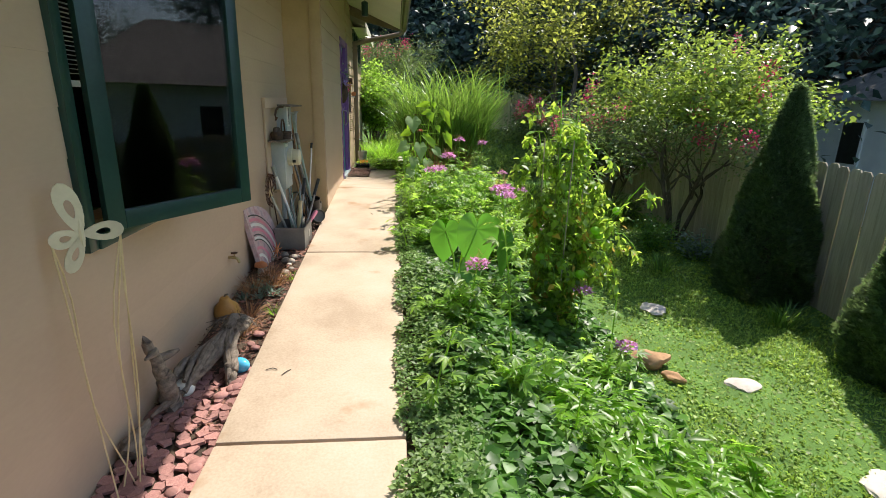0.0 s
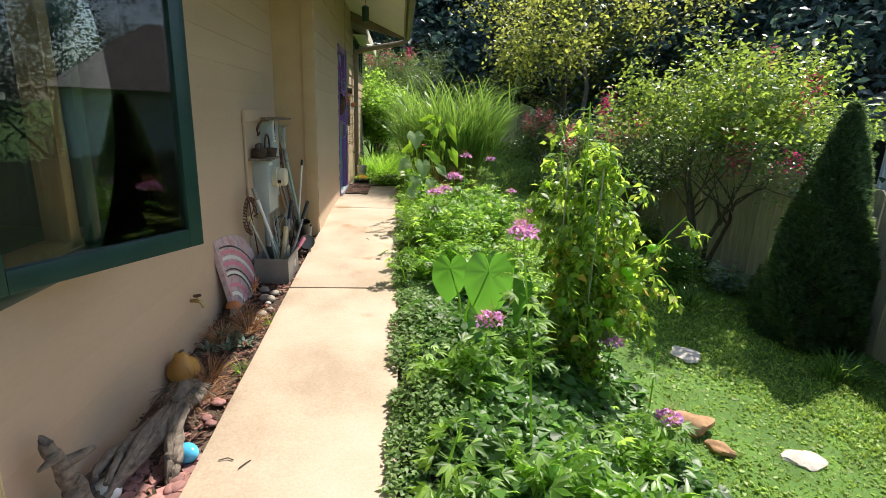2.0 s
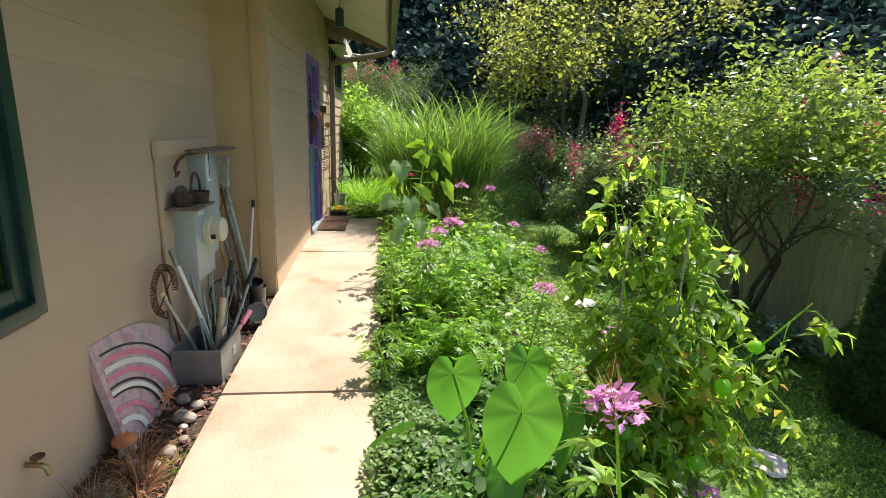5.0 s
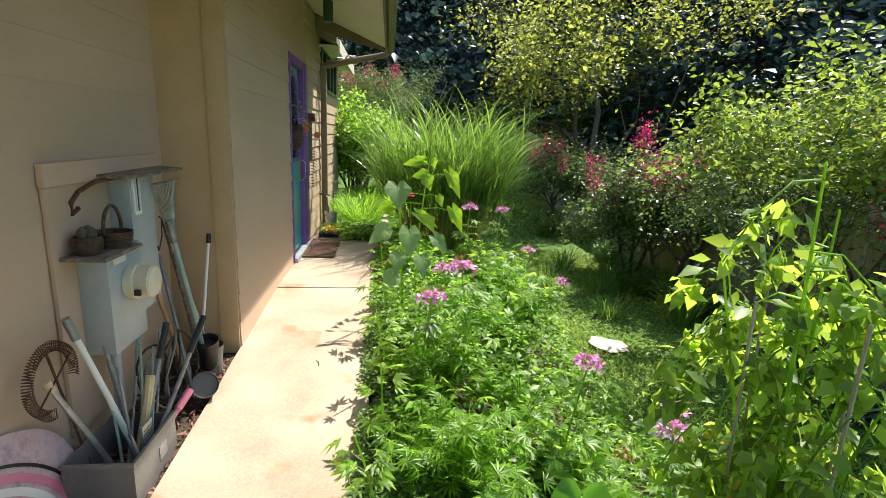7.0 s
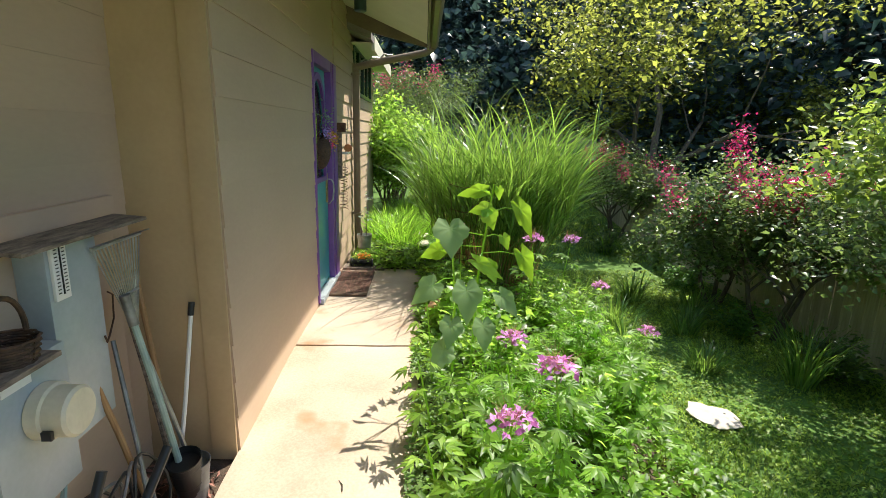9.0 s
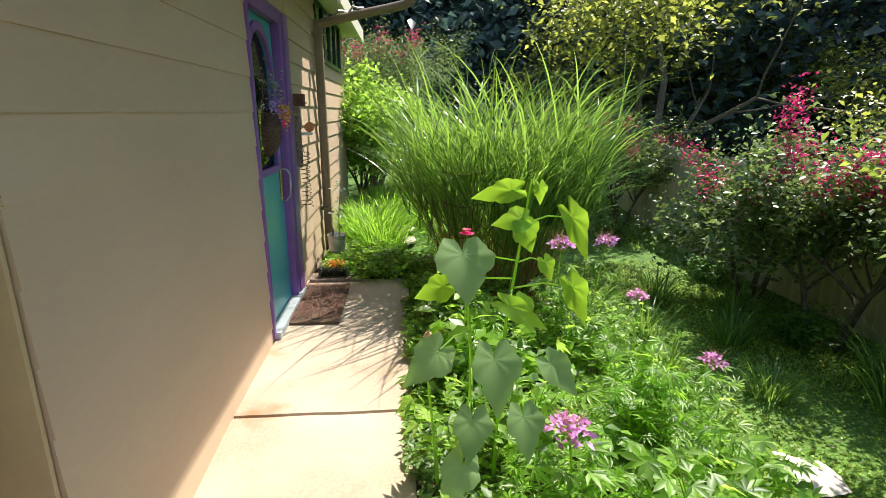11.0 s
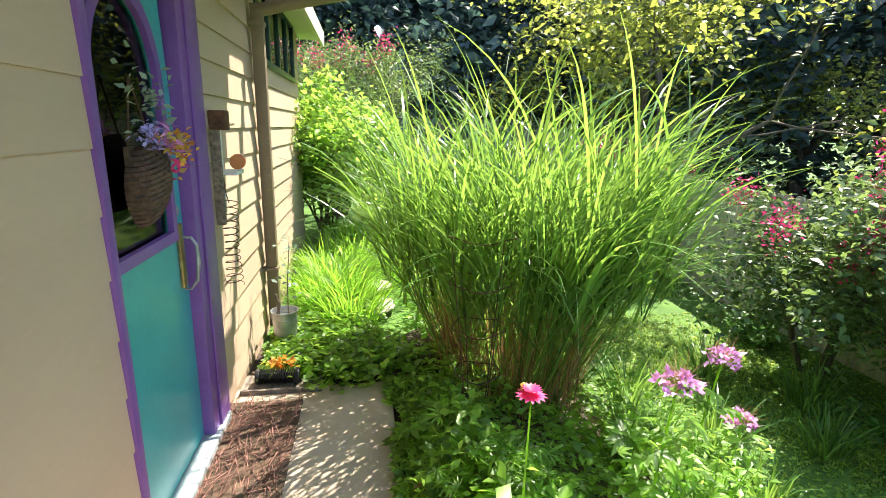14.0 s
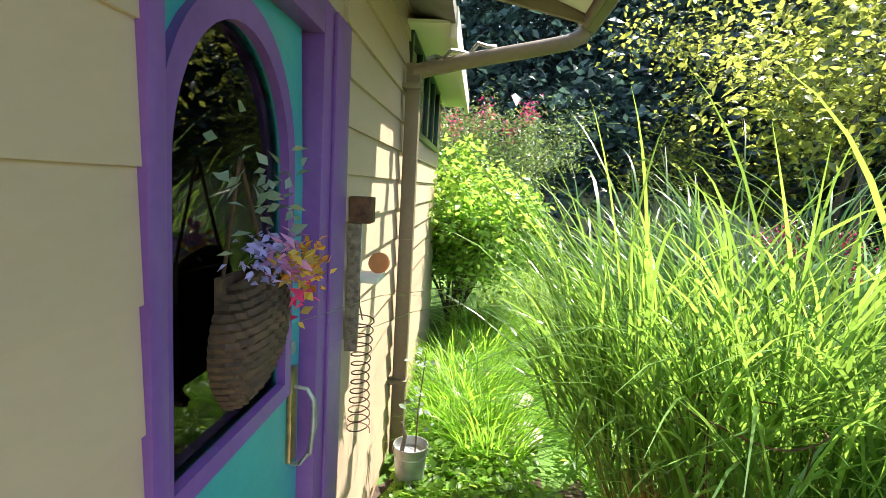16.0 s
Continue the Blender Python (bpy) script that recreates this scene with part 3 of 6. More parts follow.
part("bottom_rail", box(B(), -0.014, 0.014, -0.36, 0.36, 1.33, 1.36, 0.004), M_WHITE, blind)

# high window past the door
win2 = tagged(new("window_2"), "row of small dark green framed high panes", "window", kind="structure")
bm = B()
for k in range(5):
    y = WIN2[0] + k * (WIN2[1] - WIN2[0]) / 4
    box(bm, 0.0, 0.03, y - 0.03, y + 0.03, WIN2[2], WIN2[3], 0.004)
box(bm, 0.0, 0.035, WIN2[0] - 0.03, WIN2[1] + 0.03, WIN2[2] - 0.05, WIN2[2], 0.004)
box(bm, 0.0, 0.035, WIN2[0] - 0.03, WIN2[1] + 0.03, WIN2[3] - 0.04, WIN2[3], 0.004)
part("window_frame", bm, M_GREEN, win2)
for k in range(4):
    y = WIN2[0] + (k + 0.5) * (WIN2[1] - WIN2[0]) / 4
    part("pane", box(B(), 0.004, 0.008, y - 0.24, y + 0.24, WIN2[2], WIN2[3] - 0.04), M_GLASS, win2, flat=True)

# door
door = tagged(new("door_1"), "closed teal door with an arched glass light and purple trim", "door", kind="structure")
bm = B()
box(bm, -0.10, 0.022, 4.40, 4.445, 0.02, 2.27, 0.004)
box(bm, -0.10, 0.022, 5.21, 5.48, 0.02, 2.27, 0.004)
box(bm, 0.022, 0.034, 5.30, 5.47, 0.02, 2.26, 0.004)
box(bm, -0.10, 0.022, 4.445, 5.21, 2.17, 2.27, 0.004)
part("casing", bm, M_PURPLE, door)
part("threshold", box(B(), -0.12, 0.05, 4.45, 5.44, 0.0, 0.055, 0.01), M_PANEL, door, "grey metal threshold")


def arch(ya, yb, z0, zs, n=20):
    """Outline of a pane with an arched head."""
    c, r, h = (ya + yb) / 2, (yb - ya) / 2, (yb - ya) * 0.58
    return [(yb, z0), (yb, zs)] + [(c + r * math.cos(i * math.pi / n), zs + h * math.sin(i * math.pi / n)) for i in range(1, n)] + [(ya, zs), (ya, z0)]


def ring_between(bm, outer, inner, x0, x1):
    n = len(outer)
    A = [[bm.verts.new((x, y, z)) for y, z in o] for x in (x0, x1) for o in (outer, inner)]
    for k in range(n):
        q = (k + 1) % n
        bm.faces.new((A[0][k], A[0][q], A[1][q], A[1][k]))
        bm.faces.new((A[2][k], A[2][q], A[3][q], A[3][k]))
        bm.faces.new((A[0][k], A[0][q], A[2][q], A[2][k]))
        bm.faces.new((A[1][k], A[1][q], A[3][q], A[3][k]))


GO = arch(4.505, 5.06, 1.14, 1.75)
bm = B()
ring_between(bm, [(5.21, 1.14), (5.21, 1.75)] + [(5.21 - 0.765 * i / 20, 2.17) for i in range(1, 20)] + [(4.445, 1.75), (4.445, 1.14)], GO, -0.075, -0.035)
box(bm, -0.075, -0.035, 4.445, 5.21, 0.06, 1.14)
leaf = part("door_leaf", bm, M_TEAL, door)
bm = B()
ring_between(bm, arch(4.475, 5.09, 1.115, 1.765), arch(4.515, 5.045, 1.16, 1.755), -0.04, -0.015)
part("glass_surround", bm, M_PURPLE, leaf)
bm = B()
front = [bm.verts.new((-0.052, y, z)) for y, z in GO]
back = [bm.verts.new((-0.058, y, z)) for y, z in GO]
bm.faces.new(front)
bm.faces.new(back[::-1])
for i in range(len(GO)):
    j = (i + 1) % len(GO)
    bm.faces.new((front[i], back[i], back[j], front[j]))
g = part("pane", bm, M_GLASS, leaf, flat=True)
bm = B()
box(bm, -0.036, -0.018, 5.11, 5.16, 0.88, 1.18, 0.006)
part("handle_plate", bm, M_BRASS, leaf)
bm = B()
tube(bm, [(-0.025, 5.135, 1.12), (0.02, 5.135, 1.115), (0.042, 5.135, 1.08), (0.044, 5.135, 1.0), (0.032, 5.135, 0.91), (0.0, 5.135, 0.87), (-0.025, 5.135, 0.87)], [0.006, 0.007, 0.008, 0.009, 0.008, 0.006, 0.006], 10)
lathe(bm, [(0.022, 0), (0.02, 0.012), (0.006, 0.016)], 14, Matrix.Translation((-0.036, 5.135, 1.24)) @ Matrix.Rotation(radians(90), 4, "Y"))
part("handle", bm, M_GALV, leaf)


# fence: dog-eared pickets along the side and the back
def picket_mesh(w, h):
    bm = B()
    out = [(-w / 2, 0), (w / 2, 0), (w / 2, h - 0.04), (w / 2 - 0.03, h), (-w / 2 + 0.03, h), (-w / 2, h - 0.04)]
    a = [bm.verts.new((-0.009, y, z)) for y, z in out]
    b = [bm.verts.new((0.009, y, z)) for y, z in out]
    bm.faces.new(a)
    bm.faces.new(b[::-1])
    for k in range(6):
        bm.faces.new((a[k], b[k], b[(k + 1) % 6], a[(k + 1) % 6]))
    return mesh_of("picket", bm, M_FENCE, True)


PICK = picket_mesh(0.139, 1.66)


def fence(name, x0, y0, x1, y1, label):
    f = thing(name, label, "fence")
    n = int(math.hypot(x1 - x0, y1 - y0) / 0.145)
    ang = math.degrees(math.atan2(y1 - y0, x1 - x0)) - 90
    for i in range(n):
        u = (i + 0.5) / n
        x, y = x0 + (x1 - x0) * u, y0 + (y1 - y0) * u
        o = new("picket", PICK)
        o.parent = f
        o.matrix_basis = pose(x, y, float(gz(x, y)) - 0.02 + PR.uniform(-0.012, 0.012), 0, PR.uniform(-0.6, 0.6), ang + PR.uniform(-1, 1))
    for k in range(int(n * 0.145 / 2.4) + 1):
        u = min(1, k * 2.4 / (n * 0.145))
        x, y = x0 + (x1 - x0) * u, y0 + (y1 - y0) * u
        z = float(gz(x, y))
        part("post", box(B(), x + 0.05, x + 0.14, y - 0.045, y + 0.045, z - 0.2, z + 1.55, 0.006), M_FENCE, f)
    return f


fence("fence", 5.72, -7.5, 5.72, 17.5, "tall weathered grey-brown dog-eared wooden fence")
fence("fence", 2.0, 20.3, 5.72, 17.6, "pale far stretch of wooden board fence")


# trees and shrubs
def tree(name, label, x, y, h, spread, trunk_r, leaf, per, sd, size, depth=3, bare=0.35, tmpl=OVAL, fork=3, stems=1, category="tree", z=None, low=None, split=1.7):
    z = float(gz(x, y)) - 0.05 if z is None else z
    t = thing(name, label, category, x, y, z)
    bm, tips = B(), []
    for s in range(stems):
        a = s * math.tau / stems + PR.uniform(-0.4, 0.4)
        d = Vector((math.cos(a), math.sin(a), 0)) * (0.0 if stems == 1 else 0.35) + Vector((0, 0, 1))
        p = Vector((math.cos(a), math.sin(a), 0)) * (0.0 if stems == 1 else 0.08)
        base = h * bare
        q = p + d.normalized() * base
        tube(bm, [p, (p + q) / 2 + Vector((PR.gauss(0, 0.03), PR.gauss(0, 0.03), 0)) * base, q], [trunk_r * 1.25, trunk_r, trunk_r * 0.85], 9)
        for k in range(fork + 1):
            aa = k * math.tau / (fork + 1) + PR.uniform(-0.5, 0.5)
            grow(bm, q - d.normalized() * base * PR.uniform(0, 0.3), Vector((math.cos(aa) * spread, math.sin(aa) * spread, PR.uniform(0.5, 1.1))).normalized(), h * (1 - bare) * 0.36, trunk_r * 0.6, depth - 1, tips, 0.3, fork)
        grow(bm, q, d.normalized(), h * (1 - bare) * 0.42, trunk_r * 0.7, depth - 1, tips, 0.25, fork)
    part("trunk", bm, M_BARK, t)
    pts = cloud(tips, per, sd)
    pts = pts[pts[:, 2] > 0.1]
    # below split the leaves are darker, shade put into the crown by material
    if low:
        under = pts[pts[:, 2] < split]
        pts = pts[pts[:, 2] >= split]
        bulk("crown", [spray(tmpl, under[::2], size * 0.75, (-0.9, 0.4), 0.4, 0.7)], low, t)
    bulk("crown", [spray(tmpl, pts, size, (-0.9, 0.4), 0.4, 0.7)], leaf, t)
    return t, tips


def flowers(t, tips, k, mat, n=60, sd=0.06, size=0.035, top=True):
    """Flower trusses at the ends of the highest shoots."""
    hi = max(v.z for v in tips)
    ts = [v for v in tips if v.z > hi * (0.68 if top else 0.5)]
    for v in PR.sample(ts, min(k, len(ts))):
        c = np.array(tuple(v)) + R.normal(0, sd, (n, 3)) * np.array([1, 1, 1.3]) + np.array([0, 0, sd])
        bulk("blossom", [spray(OVAL, c, size, (-1, 1), 0.3, 1.0)], mat, t)


t, tips = tree("crape_myrtle", "tall multi-stemmed crape myrtle, leaf colour painted lit above and shaded below", 5.35, 3.2, 3.55, 0.8, 0.03, L_CRTOP, 24, 0.12, 0.075, 3, 0.30, OVAL, 3, 4, low=L_CRAPE, split=1.95)
flowers(t, tips, 9, L_RED, 110, 0.07, 0.04, False)
for x, y, h, sp in ((5.2, 5.5, 2.5, 0.7), (5.2, 6.75, 2.3, 0.6), (5.2, 10.7, 2.4, 0.7)):
    t, tips = tree("crape_myrtle", "multi-stemmed crape myrtle with crimson flower trusses by the fence", x, y, h, sp, 0.03, L_CRAPE, 15, 0.11, 0.07, 3, 0.3, OVAL, 3, 3)
    flowers(t, tips, 13, L_RED, 130, 0.075, 0.042)
t, tips = tree("crape_myrtle", "tall crape myrtle with red trusses past the house", 0.35, 12.2, 3.9, 0.42, 0.05, L_CRAPE, 26, 0.12, 0.07, 3, 0.3, SLIM, 3, 3)
flowers(t, tips, 9, L_RED, 110, 0.08, 0.045)
tree("shrub", "dense bright green shrub at the end of the house wall", 0.22, 10.2, 2.5, 0.22, 0.03, L_HERB, 40, 0.11, 0.08, 3, 0.06, OVAL, 3, 3, "shrub")
tree("shade_tree", "open-crowned tree with sunlit yellow-green leaves behind the fence", 6.5, 12.2, 7.6, 1.15, 0.13, L_TREE, 26, 0.3, 0.12, 4, 0.2)
tree("shade_tree", "open-crowned tree with sunlit yellow-green leaves behind the fence", 10.5, 16.5, 6.5, 0.9, 0.11, L_TREE, 30, 0.3, 0.14, 4, 0.3, z=-1.6)
first = None
for i in range(22):
    a = radians(-32 + 92 * ((i * 0.6180339) % 1.0))
    d = 27 + 12 * ((i * 0.37) % 1.0)
    x, y = 1 + d * math.sin(a), -2 + d * math.cos(a)
    if first is None:
        first, _ = tree("woodland_tree", "tall woodland tree in full leaf, shade and haze put into its dark colour", x, y, 17, 0.75, 0.3, L_WOODS, 24, 0.75, 0.32, 4, 0.14, z=-1.0)
    else:
        o = copy_thing(first, pose(x, y, -1.3, 0, 0, i * 67))
        s = 0.85 + 0.35 * ((i * 0.53) % 1.0)
        o.matrix_basis = o.matrix_basis @ Matrix.Diagonal((s, s, s, 1))
for i in range(4):
    a, d = radians(68 + 19 * i), 21 + 8 * ((i * 0.6) % 1.0)
    o = copy_thing(first, pose(1 + d * math.sin(a), -2 + d * math.cos(a), -2.6, 0, 0, i * 97))
    o.matrix_basis = o.matrix_basis @ Matrix.Diagonal((0.55, 0.55, 0.5, 1))
n = 34000
u = R.uniform(-34, 74, n) * np.pi / 180
dd = R.uniform(25, 37, n)
p = np.stack([1 + dd * np.sin(u), -2 + dd * np.cos(u), -2.5 + 9.5 * R.uniform(0, 1, n) ** 1.7], 1)
tagged(bulk("woods_undergrowth", [spray(OVAL, p, 0.5, (-0.9, 0.5), 0.5, 0.8)], L_WOODS), "tangled undergrowth along the wood edge, shade and haze put into its dark colour", "undergrowth", kind="stuff")


def cypress(x, y, h, r):
    z = float(gz(x, y))
    t = thing("cypress", "narrow conical dark green clipped conifer on the lawn", "conifer", x, y, z - 0.03, "cypresses by the fence")
    part("trunk", tube(B(), [(0, 0, 0), (0, 0, h * 0.5), (0.01, 0, h * 0.9)], [0.06, 0.04, 0.01], 8), M_BARK, t)
    n = 15000
    s = R.uniform(0, 1, n) ** 0.72
    zz = h * (1 - s) * 0.985 + 0.03
    az = R.uniform(0, math.tau, n)
    prof = r * np.power(np.clip(1 - zz / h, 0, 1), 0.8) * np.minimum(1, 0.75 + zz / h * 1.4)
    rr = prof * (0.72 + 0.30 * np.sqrt(R.uniform(0, 1, n))) * (1 + 0.09 * np.sin(az * 5 + zz * 6))
    pos = np.stack([rr * np.cos(az), rr * np.sin(az), zz], 1)
    bulk("crown", [place(FERN, pos, az + R.normal(0, 0.6, n), R.uniform(0.3, 1.4, n), R.normal(0, 1.2, n), R.uniform(0.045, 0.085, n))], L_CYP, t)


cypress(5.33, 1.1, 2.48, 0.60)
cypress(5.45, -0.75, 2.45, 0.62)

# lawn
n = 90000
x, y = R.uniform(2.55, 5.7, n), R.uniform(-4.5, 8.5, n)
keep = x > 2.55 + 0.5 * np.clip(np.sin(y * 1.9) * 0.5 + 0.5, 0, 1)
x, y = x[keep], y[keep]
p = np.stack([x, y, gz(x, y) - 0.01], 1)
tagged(bulk("lawn_grass", [blades(p, R.uniform(0, math.tau, len(p)), R.uniform(0.03, 0.075, len(p)), R.uniform(0.2, 0.8, len(p)), R.uniform(0.1, 0.6, len(p)), R.uniform(0.005, 0.011, len(p)), 2),
                           spray(IVY, p[::3] + [0, 0, 0.03], 0.028, (-0.3, 0.5))], L_LAWN), "short sunlit lawn grass with clover", "lawn", kind="stuff")
n = 26000
x, y = R.uniform(0.6, 6, n), R.uniform(9, 19, n)
p = np.stack([x, y, gz(x, y)], 1)
tagged(bulk("lawn_grass", [blades(p, R.uniform(0, math.tau, n), R.uniform(0.05, 0.11, n), R.uniform(0.2, 0.8, n), R.uniform(0.1, 0.6, n), R.uniform(0.01, 0.02, n), 2)], L_LAWN), "sunlit back lawn past the tall grass", "lawn", kind="stuff")

# bed: ground cover
def bed_points(n, x0, x1, y0, y1, top, pw=1.0, wave=0.1):
    x, y = R.uniform(x0, x1, n), R.uniform(y0, y1, n)
    edge = x - (x0 + wave * np.sin(y * 5.1) + wave * 0.6 * np.sin(y * 13.3))
    ok = edge > 0
    x, y, edge = x[ok], y[ok], edge[ok]
    hill = 0.65 + 0.35 * np.sin(x * 3.1 + 1) * np.sin(y * 2.3) + 0.2 * np.sin(x * 7 + y * 5)
    h = top * np.minimum(1, 0.25 + edge * 3) * hill
    return np.stack([x, y, np.maximum(gz(x, y), -9) + h * R.uniform(0.15, 1, len(x)) ** pw], 1)


p = bed_points(21000, 1.05, 2.95, -5.2, 1.2, 0.19, 0.5)
tagged(bulk("ivy", [spray(IVY, p, 0.072, (-0.45, 0.35), 0.4, 0.4)], L_IVY), "glossy dark green ivy covering the bed", "ivy", kind="stuff")
p = bed_points(20000, 0.90, 1.35, -3.4, 3.4, 0.20, 0.6, 0.06)
tagged(bulk("edging_plant", [spray(OVAL, p, 0.034, (-0.4, 0.6), 0.35, 0.5)], L_SMALL), "small-leaved edging plant spilling over the walk", "ground cover", kind="stuff")
p = bed_points(6500, 0.92, 1.35, 3.3, 5.75, 0.17, 0.6, 0.05)
tagged(bulk("edging_plant", [spray(OVAL, p, 0.05, (-0.3, 0.6), 0.4, 0.5)], L_HERB), "leafy green edging plant beside the end of the walk", "ground cover", kind="stuff")
p = bed_points(9000, 0.93, 1.35, -5.5, -2.9, 0.16, 0.6, 0.05)
tagged(bulk("oregano", [spray(OVAL, p, 0.045, (-0.2, 0.6), 0.3, 0.4)], L_PALEG), "pale variegated leaves at the edge of the walk", "ground cover", kind="stuff")
p = bed_points(15000, 1.0, 3.0, 1.0, 6.2, 0.34, 0.6)
tagged(bulk("ground_cover", [spray(OVAL, p, 0.06, (-0.4, 0.6), 0.4, 0.5)], L_HERB), "mixed green ground cover under the flowers", "ground cover", kind="stuff")
p = bed_points(5000, 1.7, 3.3, -4.2, -1.6, 0.38, 0.5)
tagged(bulk("broadleaf_patch", [spray(SLIM, p, 0.12, (-0.3, 0.5), 0.4, 0.4)], L_BRIGHT), "bright broad-leaved seedlings in the near bed", "ground cover", kind="stuff")


def bush(name, label, x, y, h, r, leaf, tmpl, n, size, stems=14, category="plant", group=""):
    """A soft-stemmed plant: many stems, leaves along them."""
    z = float(gz(x, y))
    t = thing(name, label, category, x, y, z - 0.02, group)
    bm, pts = B(), []
    for s in range(stems):
        a, q = PR.uniform(0, math.tau), math.sqrt(PR.uniform(0.02, 1))
        hh = h * PR.uniform(0.65, 1.05) * (1 - 0.35 * q)
        tip = Vector((math.cos(a) * r * q, math.sin(a) * r * q, hh))
        mid = Vector((tip.x * 0.35, tip.y * 0.35, hh * 0.55))
        tube(bm, [(tip.x * 0.1, tip.y * 0.1, 0), mid, tip], [0.007, 0.005, 0.002], 5)
        for k in range(n // stems):
            u = PR.uniform(0.12, 1) ** 0.7
            c = mid * (2 * u) if u < 0.5 else mid + (tip - mid) * (2 * u - 1)
            pts.append(c)
    part("stalk", bm, L_HERB, t)["kind"] = "stuff"
    p = cloud(pts, 1, 0.05)
    p[:, 2] = np.maximum(p[:, 2], 0.03)
    bulk("foliage", [spray(tmpl, p, size, (-0.5, 0.5), 0.35, 0.4)], leaf, t)
    return t


for i, (x, y, h, r) in enumerate(((1.45, 0.95, 0.55, 0.45), (1.35, 1.75, 0.62, 0.42), (1.95, 1.7, 0.75, 0.5), (1.55, 2.5, 0.68, 0.5), (2.1, 2.6, 0.95, 0.5), (1.5, 3.2, 0.62, 0.42), (2.2, 3.5, 0.95, 0.55), (1.9, 4.3, 0.75, 0.5), (2.45, 4.6, 0.85, 0.5), (1.4, 4.6, 0.4, 0.3), (2.1, 0.95, 0.5, 0.35), (2.35, 5.3, 0.8, 0.45), (2.7, 4.2, 0.55, 0.4), (1.25, 5.0, 0.3, 0.25), (1.3, 4.3, 0.4, 0.25))):
    bush("garden_perennial", "leafy green perennial with feathery divided leaves in the bed", x, y, h, r, L_HERB if i % 3 else L_BRIGHT, (FERN, PALM, OVAL)[i % 3], (420, 380, 520)[i % 3], (0.09, 0.095, 0.06)[i % 3], 18, group="perennials in the bed")
for x, y, h, r in ((1.35, -0.9, 0.4, 0.3), (1.8, -0.4, 0.45, 0.4), (1.6, -1.6, 0.35, 0.35), (2.3, -1.1, 0.4, 0.35)):
    bush("garden_seedling", "soft green self-sown seedlings among the ivy", x, y, h, r, L_HERB, PALM, 160, 0.085, 10, group="perennials in the bed")
for x, y, h, r, m in ((4.7, 2.7, 0.6, 0.5, L_IVY), (5.1, 4.4, 0.6, 0.5, L_CRAPE), (4.9, 5.6, 0.5, 0.5, L_IVY), (5.2, 7.5, 0.5, 0.5, L_IVY), (4.6, 9.6, 0.8, 0.7, L_CRAPE), (5.2, 2.2, 0.5, 0.4, L_PALEG)):
    bush("border_shrub", "low dark leafy shrub along the foot of the fence", x, y, h, r, m, OVAL, 900, 0.06, 22, "shrub", "shrubs along the fence")


for x, y in ((1.34, 4.12), (1.6, 3.95), (1.25, 3.75)):
    bush("zinnia_clump", "broad-leaved green zinnia foliage by the end of the walk", x, y, 0.5, 0.24, L_BRIGHT, OVAL, 130, 0.12, 9, group="zinnias in the bed")


def cleome(x, y, h, head=True, leafn=26):
    z = float(gz(x, y))
    t = thing("cleome", "tall spider flower with a pink whiskered head and palmate leaves", "flower", x, y, z - 0.02, "cleomes in the bed")
    lean = Vector((PR.uniform(-0.12, 0.12), PR.uniform(-0.12, 0.12), 0))
    part("stem", tube(B(), [(0, 0, 0), lean * 0.4 + Vector((0, 0, h * 0.5)), lean + Vector((0, 0, h))], [0.008, 0.006, 0.004], 6), L_HERB, t)
    u = R.uniform(0.15, 0.92, leafn)
    p = np.outer(u, np.array(tuple(lean))) + np.stack([np.zeros(leafn), np.zeros(leafn), u * h], 1)
    az = R.uniform(0, math.tau, leafn)
    off = np.stack([np.cos(az), np.sin(az), np.full(leafn, 0.25)], 1) * 0.07
    bulk("foliage", [place(PALM, p + off, az, R.uniform(-0.5, 0.3, leafn), R.normal(0, 0.2, leafn), R.uniform(0.07, 0.12, leafn)), blades(p, az, np.full(leafn, 0.08), np.full(leafn, 0.9), np.zeros(leafn), np.full(leafn, 0.005), 1)], L_HERB, t)
    if head:
        c = np.array(tuple(lean + Vector((0, 0, h))))
        q = R.normal(0, 1, (90, 3))
        q /= np.linalg.norm(q, axis=1)[:, None]
        q[:, 2] = np.abs(q[:, 2]) * 0.7 - 0.15
        bulk("flower_head", [spray(OVAL, c + q * 0.075, 0.036, (-0.6, 0.8), 0.3, 0.8)], L_PINK, t)
        m = 46
        a = R.uniform(0, math.tau, m)
        bulk("whisker", [blades(np.tile(c, (m, 1)) + R.normal(0, 0.02, (m, 3)), a, R.uniform(0.09, 0.15, m), R.uniform(0.4, 0.95, m), R.uniform(-0.1, 0.3, m), np.full(m, 0.002), 2)], L_DRY, t)


for x, y, h in ((1.70, -1.30, 1.25), (1.42, -0.95, 0.55), (1.62, 1.75, 0.95), (1.25, 1.55, 0.7), (2.05, 1.2, 0.8), (2.3, 4.7, 1.1), (1.95, 4.4, 1.0), (2.6, 0.9, 0.75), (2.9, 1.4, 0.7), (2.55, -0.2, 0.55), (1.55, 2.6, 0.6), (2.75, -1.0, 0.45), (2.85, 4.9, 0.75), (3.0, 4.2, 0.6)):
    cleome(x, y, h)
for x, y, h in ((1.05, 2.95, 0.6), (1.08, 1.75, 0.55), (1.05, 1.2, 0.5), (1.1, -1.9, 0.5), (1.02, 0.75, 0.35), (1.05, 2.3, 0.5), (2.6, -0.85, 0.75), (1.9, -2.0, 0.45), (1.5, 2.2, 0.7)):
    cleome(x, y, h, False, 18)


